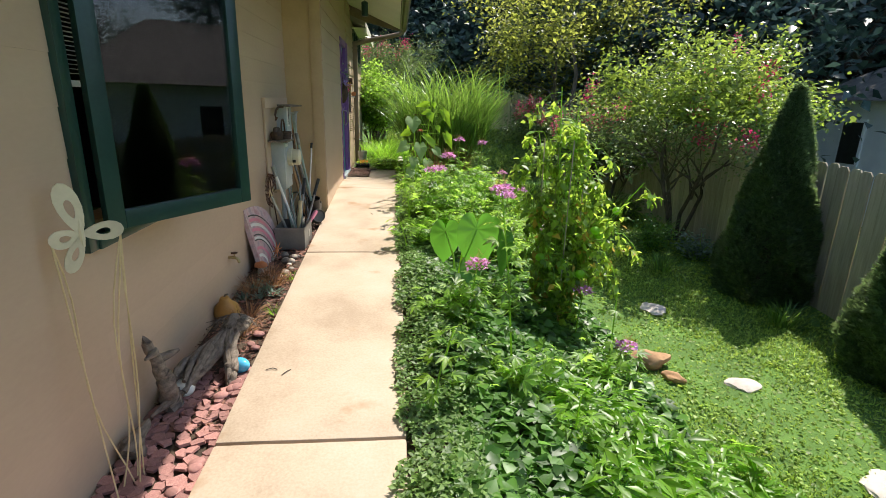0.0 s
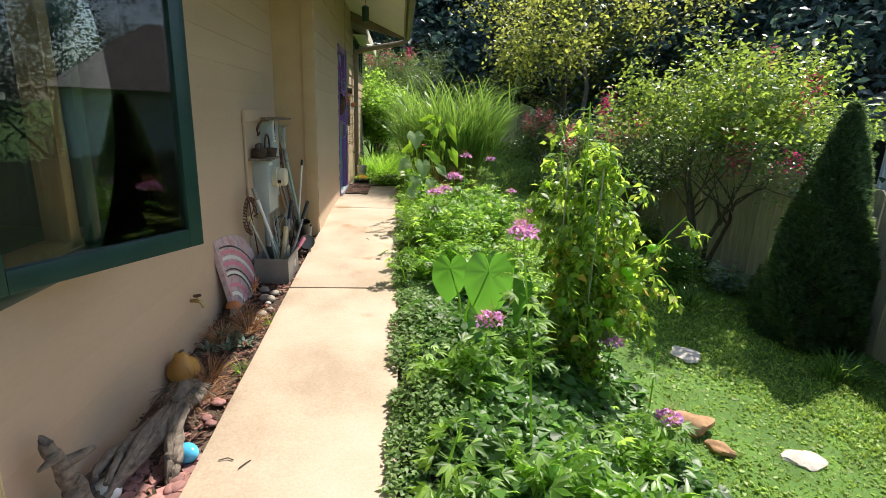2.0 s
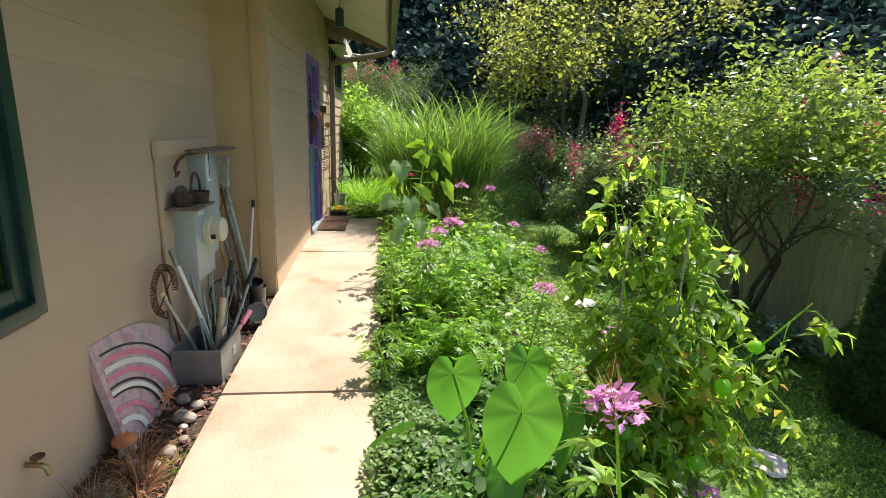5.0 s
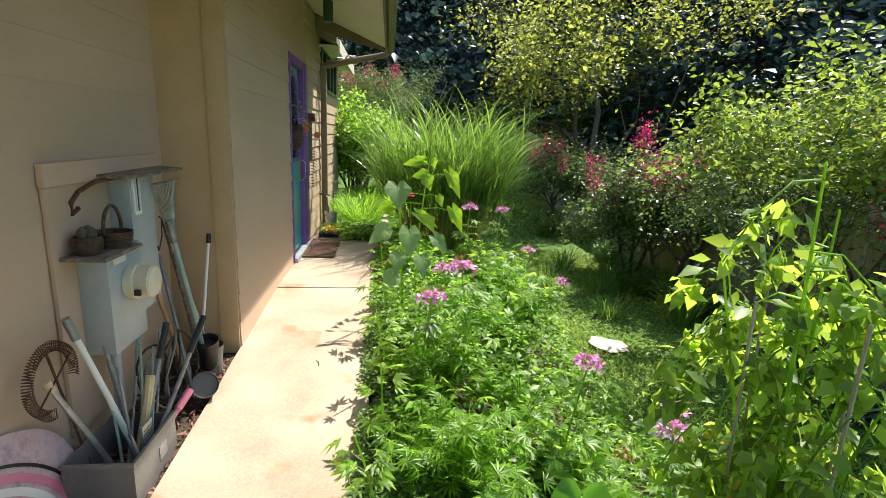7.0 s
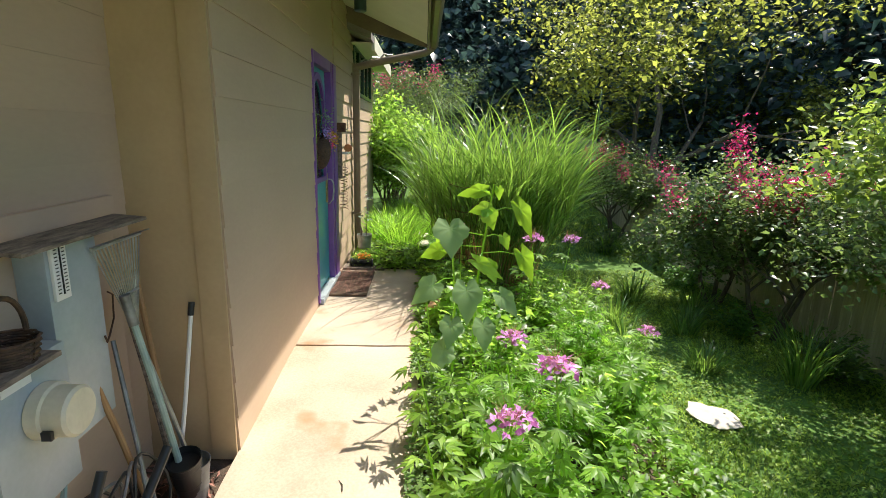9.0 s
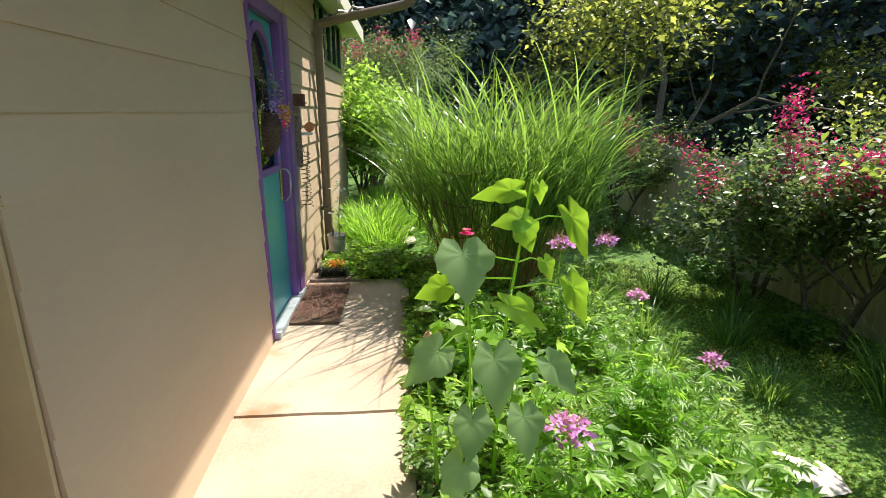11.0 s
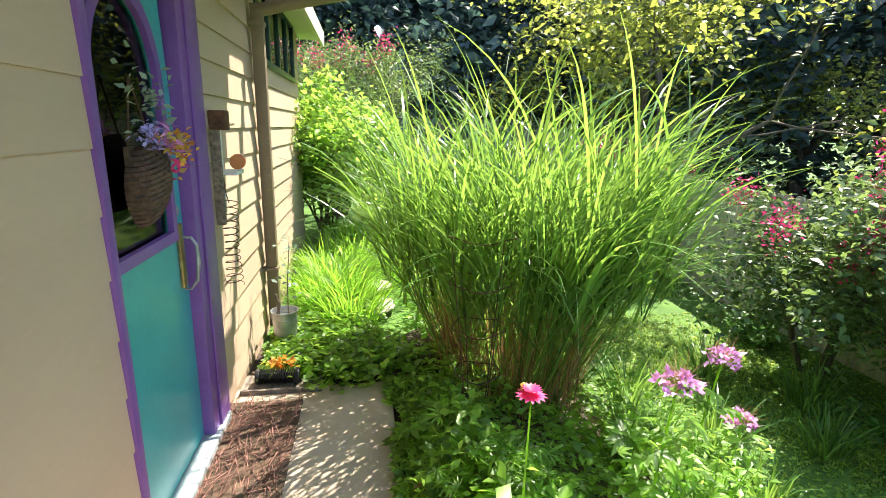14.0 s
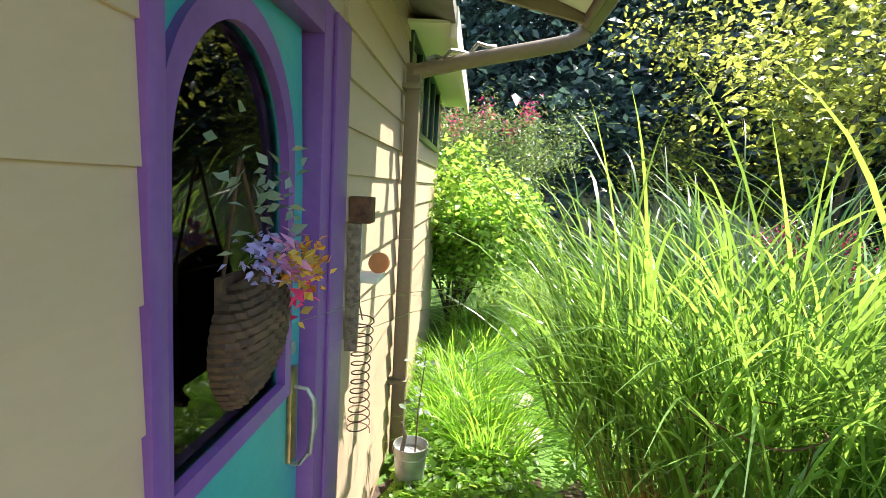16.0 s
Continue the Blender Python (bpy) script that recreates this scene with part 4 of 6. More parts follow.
# large leaves
def heart(bm, m, L, w, cup=0.12, lobes=0.0):
    """A broad heart-shaped leaf, veined and waved, hung from the notch between its lobes."""
    n, rings = 36, 6
    th = np.linspace(-math.pi, math.pi, n, endpoint=False)
    out = np.interp(np.abs(th), [0, 0.25, 0.7, 1.3, 1.9, 2.45, 2.8, 3.1, 3.15], [1.0, 0.82, 0.66, 0.57, 0.52, 0.47, 0.36, 0.13, 0.10])
    out = out * (1 + lobes * np.cos(th * 5) + 0.5 * lobes * np.cos(th * 13))
    c = bm.verts.new(m @ Vector((0, 0, 0)))
    prev = None
    for k in range(1, rings + 1):
        s, row = k / rings, []
        for a, r in zip(th, out):
            x, y = r * s * math.sin(a) * w / 0.56, r * s * math.cos(a) * L
            z = 0.35 * abs(x) * cup * 4 - 0.28 * y * abs(y) / L + 0.013 * L * math.cos(a * 9) * s + 0.03 * L * math.sin(a * 4 + 1) * s ** 3
            row.append(bm.verts.new(m @ Vector((x, y, z))))
        for i in range(n):
            q = (i + 1) % n
            if prev:
                bm.faces.new((prev[i], prev[q], row[q], row[i]))
            else:
                bm.faces.new((c, row[q], row[i]))
        prev = row


def bigleaf(name, label, category, x, y, leaves, mat, stem_r=0.012, lobes=0.0):
    z = float(gz(x, y))
    t = thing(name, label, category, x, y, z - 0.02)
    for lx, ly, lz, az, pitch, L, w in leaves:
        e = Vector((lx - x, ly - y, lz - z))
        st = part("stem", tube(B(), [(0, 0, 0), (e.x * 0.3, e.y * 0.3, e.z * 0.6), e], [stem_r, stem_r * 0.8, stem_r * 0.4], 7), L_HERB, t)
        bm = B()
        heart(bm, Matrix.Translation(e) @ Matrix.Rotation(radians(az), 4, "Z") @ Matrix.Rotation(radians(pitch), 4, "X"), L, w, lobes=lobes)
        part("leaf", bm, mat, t)
    return t


bigleaf("elephant_ear", "elephant ear plant with broad bright heart-shaped leaves", "plant", 1.45, -0.05, (
    (1.36, 0.20, 0.16, 185, -84, 0.31, 0.15), (1.54, -0.52, 0.36, 172, -80, 0.36, 0.16), (1.80, -0.35, 0.22, 215, -80, 0.34, 0.10), (1.10, 0.05, -0.10, 80, -12, 0.22, 0.09), (1.50, -0.45, 0.02, 190, -55, 0.20, 0.09), (1.78, 0.25, 0.20, 165, -70, 0.26, 0.12)), L_EAR)


def mallow(x, y, top, leaves, mat, shoot, label):
    """One leaning shoot; each leaf hangs on a short stalk: place, tip direction, length, half width."""
    z = float(gz(x, y))
    t = thing("mallow", label, "plant", x, y, z - 0.02)
    o = Vector((x, y, z))
    spine = [Vector((0, 0, 0)), Vector(shoot) - o, Vector(top) - o]
    part("stem", tube(B(), spine, [0.010, 0.008, 0.004], 7), L_HERB, t)
    for lx, ly, lz, dx, dy, dz, L, w in leaves:
        e = Vector((lx, ly, lz)) - o
        u = min(max((e.z - 0.05) / spine[2].z, 0.1), 1.0)
        r = spine[1] * (2 * u) if u < 0.5 else spine[1].lerp(spine[2], 2 * u - 1)
        part("leaf_stalk", tube(B(), [r, r.lerp(e, 0.5) + Vector((0, 0, 0.02)), e], [0.004, 0.003, 0.003], 6), L_HERB, t)
        Y = Vector((dx, dy, dz)).normalized()
        X = Y.cross(Vector((0.25, -1, 0.45))).normalized()
        Z = X.cross(Y)
        m = Matrix((X, Y, Z)).transposed().to_4x4()
        bm = B()
        heart(bm, Matrix.Translation(e) @ m, L, w, lobes=0.07)
        part("leaf", bm, mat, t)


mallow(1.30, 3.02, (1.40, 2.97, 1.33), (
    (1.32, 2.95, 1.29, -1, 0.1, -0.15, 0.14, 0.045), (1.43, 2.97, 1.30, 0.2, -0.1, -1, 0.065, 0.03), (1.36, 2.95, 1.18, -1, -0.2, -0.1, 0.10, 0.05), (1.37, 2.95, 1.15, 0.5, -0.2, -1, 0.10, 0.06),
    (1.58, 3.02, 1.17, 0.65, 0.1, -1, 0.22, 0.06), (1.63, 3.10, 0.85, 0.6, 0.0, -1, 0.20, 0.065), (1.49, 3.05, 0.98, 0.5, -0.3, -1, 0.08, 0.04), (1.07, 3.0, 0.90, -1, -0.3, -0.3, 0.11, 0.055), (1.32, 2.9, 0.85, 1, -0.1, -0.55, 0.18, 0.045), (1.09, 3.1, 0.99, -0.5, -0.2, -1, 0.07, 0.03), (1.40, 3.1, 0.78, 0.4, -0.5, -0.6, 0.12, 0.06)), L_LIME, (1.33, 3.0, 0.75), "tall mallow shoot, backlight put into its lime-green leaf colour")
mallow(1.18, 2.98, (1.14, 2.90, 1.10), (
    (1.13, 2.86, 1.07, 0.15, -0.75, -1, 0.165, 0.11), (1.23, 2.70, 0.73, 0.1, -0.7, -1, 0.18, 0.09), (1.14, 2.60, 0.56, -0.1, -0.8, -1, 0.13, 0.07), (1.33, 2.65, 0.53, 0.15, -0.8, -1, 0.14, 0.07), (1.03, 2.75, 0.74, -0.7, -0.6, -0.5, 0.15, 0.075), (1.45, 2.75, 0.68, 0.8, -0.5, -0.8, 0.14, 0.06), (1.10, 2.55, 0.42, -0.4, -0.7, -0.5, 0.14, 0.07)), L_BROAD, (1.18, 2.93, 0.6), "tall mallow by the walk, sky light put into its large lobed grey-green leaves")


# ornamental grass
def grass_clump(name, label, x, y, h, r, n, width, leaf, lean=(0.05, 0.5), droop=(0.1, 0.6), seg=7, dry=0):
    z = float(gz(x, y))
    t = thing(name, label, "grass", x, y, z - 0.02)
    a = R.uniform(0, math.tau, n)
    q = r * np.sqrt(R.uniform(0, 1, n))
    b = np.stack([q * np.cos(a), q * np.sin(a), np.zeros(n)], 1)
    az = a + R.normal(0, 0.5, n)
    ln = R.uniform(lean[0], lean[1], n) * (0.3 + 0.7 * q / r)
    bulk("foliage", [blades(b, az, h * R.uniform(0.6, 1.08, n), ln, R.uniform(droop[0], droop[1], n), width * R.uniform(0.6, 1.2, n), seg)], leaf, t)
    if dry:
        a = R.uniform(0, math.tau, dry)
        q = r * 1.15 * np.sqrt(R.uniform(0.3, 1, dry))
        b = np.stack([q * np.cos(a), q * np.sin(a), np.zeros(dry)], 1)
        bulk("dry_stalk", [blades(b, a + R.normal(0, 1.2, dry), h * R.uniform(0.2, 0.5, dry), R.uniform(0.0, 0.35, dry), R.uniform(0, 0.3, dry), np.full(dry, 0.007), 4)], L_DRY, t)
    return t


def tall_grass(x, y):
    """Upright canes with long blades leaving them at every height."""
    t = thing("tall_grass", "huge fountain clump of tall arching ornamental grass", "grass", x, y, float(gz(x, y)) - 0.02)
    n = 400
    a, q = R.uniform(0, math.tau, n), 0.42 * np.sqrt(R.uniform(0, 1, n))
    b = np.stack([q * np.cos(a), q * np.sin(a), np.zeros(n)], 1)
    h, ln = R.uniform(1.0, 1.78, n), 0.08 + 0.45 * q / 0.42 * R.uniform(0.4, 1.1, n)
    bulk("cane", [blades(b, a, h, ln, np.zeros(n), np.full(n, 0.009), 3)], L_GRASS, t)
    k = 8
    u = R.uniform(0.42, 1.0, n * k) ** 0.75
    A, H, LN = np.repeat(a, k), np.repeat(h, k), np.repeat(ln, k)
    B0 = np.repeat(b, k, 0) + np.stack([np.cos(A) * LN * H * u, np.sin(A) * LN * H * u, H * u * np.sqrt(1 - LN ** 2)], 1)
    m = n * k
    az = A + R.normal(0, 0.95, m)
    bulk("foliage", [blades(B0, az, R.uniform(0.5, 1.15, m), R.uniform(0.12, 0.68, m), R.uniform(0.08, 0.8, m), 0.0135 * R.uniform(0.6, 1.3, m), 7)], L_GRASS, t)
    d = 650
    a = R.uniform(0, math.tau, d)
    q = 0.5 * np.sqrt(R.uniform(0.3, 1, d))
    b = np.stack([q * np.cos(a), q * np.sin(a), np.zeros(d)], 1)
    bulk("dry_stalk", [blades(b, a + R.normal(0, 1.2, d), R.uniform(0.5, 1.3, d), R.uniform(0.0, 0.35, d), R.uniform(0, 0.3, d), np.full(d, 0.007), 4)], L_DRY, t)


tall_grass(1.85, 6.05)
for x, y in ((0.42, 7.3), (0.5, 7.7), (0.35, 8.3), (0.65, 8.8), (1.3, 8.2), (1.5, 9.0), (0.85, 9.4), (1.6, 7.4), (0.68, 6.9), (0.62, 7.45), (0.55, 9.6)):
    grass_clump("daylily", "arching strap-leaved daylily clump beside the house", x, y, 0.62, 0.24, 260, 0.011, L_BRIGHT, (0.1, 0.75), (0.2, 0.9), 6)
for x, y, h in ((4.7, 4.3, 0.95), (4.2, 5.6, 0.5), (4.6, 6.2, 0.6), (5.05, 0.3, 0.35), (4.9, 3.0, 0.6), (4.5, 1.9, 0.35), (2.75, 5.6, 0.6), (2.95, 6.3, 0.7), (3.25, 5.1, 0.5), (3.4, 5.8, 0.55), (2.6, 6.9, 0.6), (4.0, 6.8, 0.6), (3.9, 4.6, 0.4)):
    grass_clump("daylily", "strap-leaved clump of green blades by the fence border", x, y, h, 0.13, 110, 0.014, L_GRASS, (0.1, 0.6), (0.1, 0.7), 6)
for x, y in ((0.75, 6.15), (0.6, 6.75), (0.2, 6.75), (0.42, 6.12), (0.18, 6.1), (0.62, 6.4), (0.3, 6.65), (0.1, 6.4), (0.72, 5.98), (0.6, 6.02)):
    p = np.stack([R.normal(x, 0.15, 900), R.normal(y, 0.13, 900), R.uniform(0.0, 0.12, 900)], 1)
    p = p[p[:, 0] > 0.12]
    tagged(bulk("clover_patch", [spray(IVY, p, 0.05, (-0.3, 0.5))], L_HERB), "soft green clover leaves beyond the walk", "ground cover", kind="stuff")
p = bed_points(9000, 0.15, 2.2, 6.5, 10.5, 0.2, 0.6)
p = p[(np.abs(p[:, 0] - 1.0) > 0.2) | (p[:, 1] > 8.4)]
p = p[np.hypot(p[:, 0] - 0.21, p[:, 1] - 6.38) > 0.2]
tagged(bulk("ground_cover", [spray(SLIM, p, 0.10, (-0.3, 0.8), 0.4, 0.5)], L_HERB), "green leafy cover beside the stepping stones", "ground cover", kind="stuff")


# tomato in a wire cage
def tomato(x, y, h):
    """Tall staked stems, each with drooping side branches of limp compound leaves."""
    t = thing("tomato_plant", "lanky staked tomato plant with yellowing leaves", "plant", x, y, float(gz(x, y)) - 0.02)
    green, yellow, joints = [], [], []
    arms = [(Vector((0.62, -0.30, 1.42)), 9), (Vector((-0.1, -0.05, h)), 12), (Vector((0.12, 0.1, h * 0.93)), 11), (Vector((-0.22, 0.15, h * 0.83)), 10), (Vector((0.3, 0.05, h * 0.8)), 10), (Vector((0.05, -0.25, h * 0.7)), 9), (Vector((-0.3, -0.1, h * 0.55)), 8), (Vector((0.42, 0.2, h * 0.62)), 8), (Vector((0.15, 0.35, h * 0.72)), 8), (Vector((0.4, -0.3, h * 0.45)), 8), (Vector((-0.2, -0.3, h * 0.4)), 8)]
    for tip, k in arms:
        mid = Vector((tip.x * 0.45, tip.y * 0.45, tip.z * 0.62))
        part("stem", tube(B(), [(tip.x * 0.1, tip.y * 0.1, 0), mid, tip], [0.011, 0.008, 0.004], 6), L_HERB, t)
        for i in range(k * 2):
            u = PR.uniform(0.25, 1.0)
            c = mid * (u / 0.6) if u < 0.6 else mid.lerp(tip, (u - 0.6) / 0.4)
            a, r = PR.uniform(0, math.tau), PR.uniform(0.14, 0.3)
            pts = [c + Vector((math.cos(a) * r * v, math.sin(a) * r * v, 0.10 * v - 0.26 * v * v * r / 0.2)) for v in (0, 0.35, 0.7, 1.0)]
            joints.append(pts)
            for j in range(22):
                v = PR.uniform(0.3, 1.0)
                p = pts[1].lerp(pts[3], v) + Vector((PR.gauss(0, 0.022), PR.gauss(0, 0.022), PR.gauss(0, 0.018)))
                (yellow if c.z < h * 0.62 and PR.random() < 0.07 else green).append(tuple(p))
    bm = B()
    for pts in joints:
        tube(bm, pts, [0.004, 0.003, 0.003, 0.002], 4)
    part("leaf_stalk", bm, L_HERB, t)["kind"] = "stuff"
    bulk("foliage", [spray(OVAL, np.array(green), 0.078, (-1.35, 0.1), 0.4, 0.6)], L_TOM, t)
    bulk("yellowed_leaf", [spray(OVAL, np.array(yellow), 0.09, (-1.4, 0.0))], L_YEL, t)
    for k, (fx, fy, fz) in enumerate(((0.22, -0.32, 1.0), (0.3, -0.22, 0.93), (-0.25, -0.3, 0.75), (0.1, -0.38, 0.62), (0.45, -0.2, 1.15))):
        part("fruit", rock(B(), 0.042, 0.042, 0.037, k, 0.08, 2, Matrix.Translation((fx, fy, fz))), L_BRIGHT, t)
    for k in range(4):
        part("cane", tube(B(), [(0.18 * math.cos(k * 1.57), 0.18 * math.sin(k * 1.57), 0), (0.2 * math.cos(k * 1.57), 0.2 * math.sin(k * 1.57), h * 0.8)], 0.006, 6), M_FENCE, t)


tomato(2.42, 0.12, 2.2)


# stones set in the lawn and at the bed's edge
def stone(name, label, x, y, sx, sy, sz, mat, seed, sink=0.4, rough=0.3, z=None, category="stone", rz=0):
    z = float(gz(x, y)) if z is None else z
    o = part(name, rock(B(), sx, sy, sz, seed, rough), mat)
    o.matrix_basis = pose(x, y, z + sz * (1 - 2 * sink) * 0.8, 0, 0, rz)
    return tagged(o, label, category)


for i, (x, y, s) in enumerate(((3.87, -0.76, 0.15), (4.08, -1.92, 0.2), (3.78, 0.69, 0.17), (3.48, 3.7, 0.24), (3.3, 2.2, 0.2), (0.90, 6.2, 0.19), (0.92, 7.15, 0.19), (0.92, 7.8, 0.17))):
    stone("stepping_stone", "flat pale stepping stone set in the grass", x, y, s, s * 0.75, 0.035, M_PALE, i + 3, 0.12, 0.35, rz=i * 40)
for i, (x, y, s) in enumerate(((3.15, -0.42, 0.2), (2.9, -0.1, 0.14), (2.75, 0.4, 0.15), (2.85, 1.0, 0.16), (3.3, -0.65, 0.1), (2.7, 1.7, 0.17), (1.16, 4.25, 0.17), (1.08, 4.65, 0.12), (1.15, 3.95, 0.1))):
    stone("edging_rock", "rough rust-brown rock edging the bed", x, y, s, s * 0.6, s * 0.45, M_RUST, i + 21, 0.08, 0.45, rz=i * 33)

# neighbour's house beyond the fence
nh = thing("house", "pale blue-white neighbouring house with a grey roof", "house", 15.5, 6.5, -2.3)
part("wall", box(B(), 0, 6, -7, 6.2, 0, 4.0), M_HOUSEW, nh, flat=True)
bm = B()
vs = [bm.verts.new(p) for p in ((-0.6, -7.6, 3.95), (6.6, -7.6, 3.95), (6.6, 6.8, 3.95), (-0.6, 6.8, 3.95), (3, -4.5, 6.2), (3, 3.5, 6.2))]
for f in ((0, 1, 4), (1, 2, 5, 4), (2, 3, 5), (3, 0, 4, 5), (3, 2, 1, 0)):
    bm.faces.new([vs[i] for i in f])
part("roof", bm, M_ROOF, nh, flat=True)
for y in (4.6, 2.4, -0.5, -3.5):
    wdw = part("window", box(B(), -0.05, 0.02, y - 0.45, y + 0.45, 1.9, 3.4, 0.01), M_HOUSEW, nh)
    part("pane", box(B(), -0.062, -0.052, y - 0.36, y + 0.36, 2.0, 3.3), M_BLACK, wdw, flat=True)

# ---- planting strip by the house ----
def chip_mesh(k):
    bm = B()
    n = 5
    pr = random.Random(k)
    top = [bm.verts.new((0.5 * math.cos(i * math.tau / n + pr.uniform(-0.35, 0.35)), 0.4 * math.sin(i * math.tau / n + pr.uniform(-0.35, 0.35)), 0.12 + pr.uniform(-0.04, 0.04))) for i in range(n)]
    bot = [bm.verts.new((v.co.x * 1.06, v.co.y * 1.06, -0.2)) for v in top]
    bm.faces.new(top)
    for i in range(n):
        bm.faces.new((top[i], bot[i], bot[(i + 1) % n], top[(i + 1) % n]))
    return bm


bedding = tagged(new("gravel_bed"), "strip of broken red brick chips and leaf litter by the wall", "gravel", kind="structure")
CH = [mesh_of("brick_chip", chip_mesh(k), M_CHIP, True) for k in range(6)]
k = 0
for i in range(62):
    for j in range(6):
        y = -4.3 + i * 0.058 + PR.uniform(-0.02, 0.02)
        x = -0.39 + j * 0.073 + PR.uniform(-0.02, 0.02)
        if k >= 300 or y > -1.0 and PR.random() < 0.6:
            continue
        o = new("brick_chip", CH[k % 6])
        o.parent = bedding
        s = PR.uniform(0.07, 0.1)
        o.matrix_basis = pose(x, y, float(pz(y)) - 0.028, PR.uniform(-5, 5), PR.uniform(-5, 5), PR.uniform(0, 360)) @ Matrix.Diagonal((s, s, s * 0.55, 1))
        k += 1
n = 2200
x, y = R.uniform(-0.44, 0.0, n), R.uniform(-2.0, 2.2, n)
p = np.stack([x, y, pz(y) - 0.045 + R.uniform(0, 0.03, n)], 1)
tagged(bulk("leaf_litter", [spray(SLIM, p, 0.055, (-0.2, 0.3), 0.5, 0.6)], L_DEAD), "dry brown leaf litter on the planting strip", "leaf litter", kind="stuff")
for i in range(20):
    x, y = PR.uniform(-0.36, -0.06), PR.uniform(0.0, 0.75)
    s = PR.uniform(0.02, 0.042)
    stone("river_stone", "smooth grey river stone in the planting strip", x, y, s * 1.2, s, s * 0.7, M_STONE if i % 7 else M_PALE, i + 50, 0.3, 0.1, float(pz(y)) - 0.03, rz=i * 50)["group"] = "river stones"
for i in range(14):
    x, y = PR.uniform(-0.12, -0.03), PR.uniform(-2.9, -0.6)
    s = PR.uniform(0.02, 0.035)
    stone("river_stone", "small rust-pink pebble beside the walk", x, y, s * 1.2, s, s * 0.6, M_CHIP, i + 90, 0.3, 0.1, float(pz(y)) - 0.03, rz=i * 50)["group"] = "river stones"


def egg(name, label, x, y, s, mat, cat="ornament"):
    z = float(pz(y)) - 0.035
    o = part(name, lathe(B(), [(0.02 * s, -0.98 * s)] + [(s * math.cos(a) * (1 - 0.12 * math.sin(a)), s * math.sin(a)) for a in np.linspace(-1.3, 1.4, 12)] + [(0.01 * s, s)], 22, Matrix.Rotation(radians(72), 4, "X")), mat)
    o.matrix_basis = pose(x, y, z + s * 0.95, 0, 0, 60) @ Matrix.Diagonal((1, 1.25, 1, 1))
    return tagged(o, label, cat)


egg("glazed_egg", "glossy sky-blue egg-shaped ornament on the brick chips", -0.06, -1.45, 0.048, M_BLUE)
egg("white_stone", "smooth egg-shaped white stone on the brick chips", -0.31, -1.68, 0.052, M_WHITE, "stone")


def driftwood(name, label, path, rad, seed, stubs=()):
    t = thing(name, label, "driftwood", *path[0])
    o = Vector(path[0])
    pts = []
    for a, b in zip(path, path[1:]):
        for k in range(6):
            pts.append(Vector(a).lerp(Vector(b), k / 6) - o)
    pts.append(Vector(path[-1]) - o)
    bm = B()
    m = len(pts)
    tube(bm, [p + Vector((noise.noise(p * 9 + Vector((seed, 0, 0))), noise.noise(p * 9 + Vector((0, seed, 0))), noise.noise(p * 9 + Vector((0, 0, seed))))) * 0.035 for p in pts],
         [rad * (1.1 - 0.75 * i / m) * (1 + 0.35 * noise.noise(pts[i] * 14 + Vector((seed, 1, 2)))) for i in range(m)], 12)
    for v in bm.verts:
        v.co += v.co.normalized() * 0.03 * noise.noise(Vector((v.co.x * 40, v.co.y * 9, v.co.z * 40)))
    part("log", bm, M_DRIFT, t)
    for u, d, l in stubs:
        p = pts[int(u * (m - 1))]
        e = p + Vector(d).normalized() * l
        part("stub", tube(B(), [p, p.lerp(e, 0.5) + Vector((0.01, 0.012, 0)), e], [rad * 0.55, rad * 0.4, rad * 0.14], 9), M_DRIFT, t)


def twisted_log(path, leg, n, rad, seed):
    """Weathered root wood: fibrous strands that twist round one another, a burl at the head and a leg."""
    o = Vector(path[0])
    t = thing("driftwood", "gnarled fibrous weathered driftwood log with a burl", "driftwood", *path[0])
    pr = random.Random(seed)
    P = [Vector(p) - o for p in path]
    m = 22

    def at(pts, u):
        k = min(int(u * (len(pts) - 1)), len(pts) - 2)
        return pts[k].lerp(pts[k + 1], u * (len(pts) - 1) - k)

    def strand(pts, ph, spread, r, taper):
        line, rs = [], []
        for i in range(m):
            u = i / (m - 1)
            w = spread * (1 - 0.55 * u) * (0.8 + 0.3 * math.sin(u * 5 + ph))
            a = ph + u * 2.2
            line.append(at(pts, u) + Vector((math.cos(a) * w, math.sin(a) * w * 0.4, math.sin(a) * w * 0.75)) + Vector((pr.gauss(0, 0.003), 0, pr.gauss(0, 0.003))))
            rs.append(r * (1 - taper * abs(2 * u - 1) ** 2) * pr.uniform(0.85, 1.15))
        return tube(B(), line, rs, 9)

    for i in range(n):
        part("strand", strand(P, i * math.tau / n, rad, pr.uniform(0.022, 0.034), 0.45), M_DRIFT, t)
    L = [Vector(p) - o for p in leg]
    for i in range(4):
        part("leg_strand", strand(L, i * 1.57, 0.03, pr.uniform(0.022, 0.03), 0.35), M_DRIFT, t)
    bm = rock(B(), 0.085, 0.095, 0.075, seed, 0.5, 4, Matrix.Translation(P[-1]))
    part("burl", bm, M_DRIFT, t)
    for i in range(46):
        a = pr.uniform(0, math.tau)
        e = P[-1] + Vector((math.cos(a) * 0.09, math.sin(a) * 0.10, 0.05))
        part("fibre", tube(B(), [P[-1] + Vector((math.cos(a) * 0.05, math.sin(a) * 0.06, 0.06)), e, e + Vector((math.cos(a) * pr.uniform(0.03, 0.09), math.sin(a) * pr.uniform(0.04, 0.1), -pr.uniform(0.02, 0.09)))], [0.004, 0.003, 0.001], 4), M_DRIFT, t)


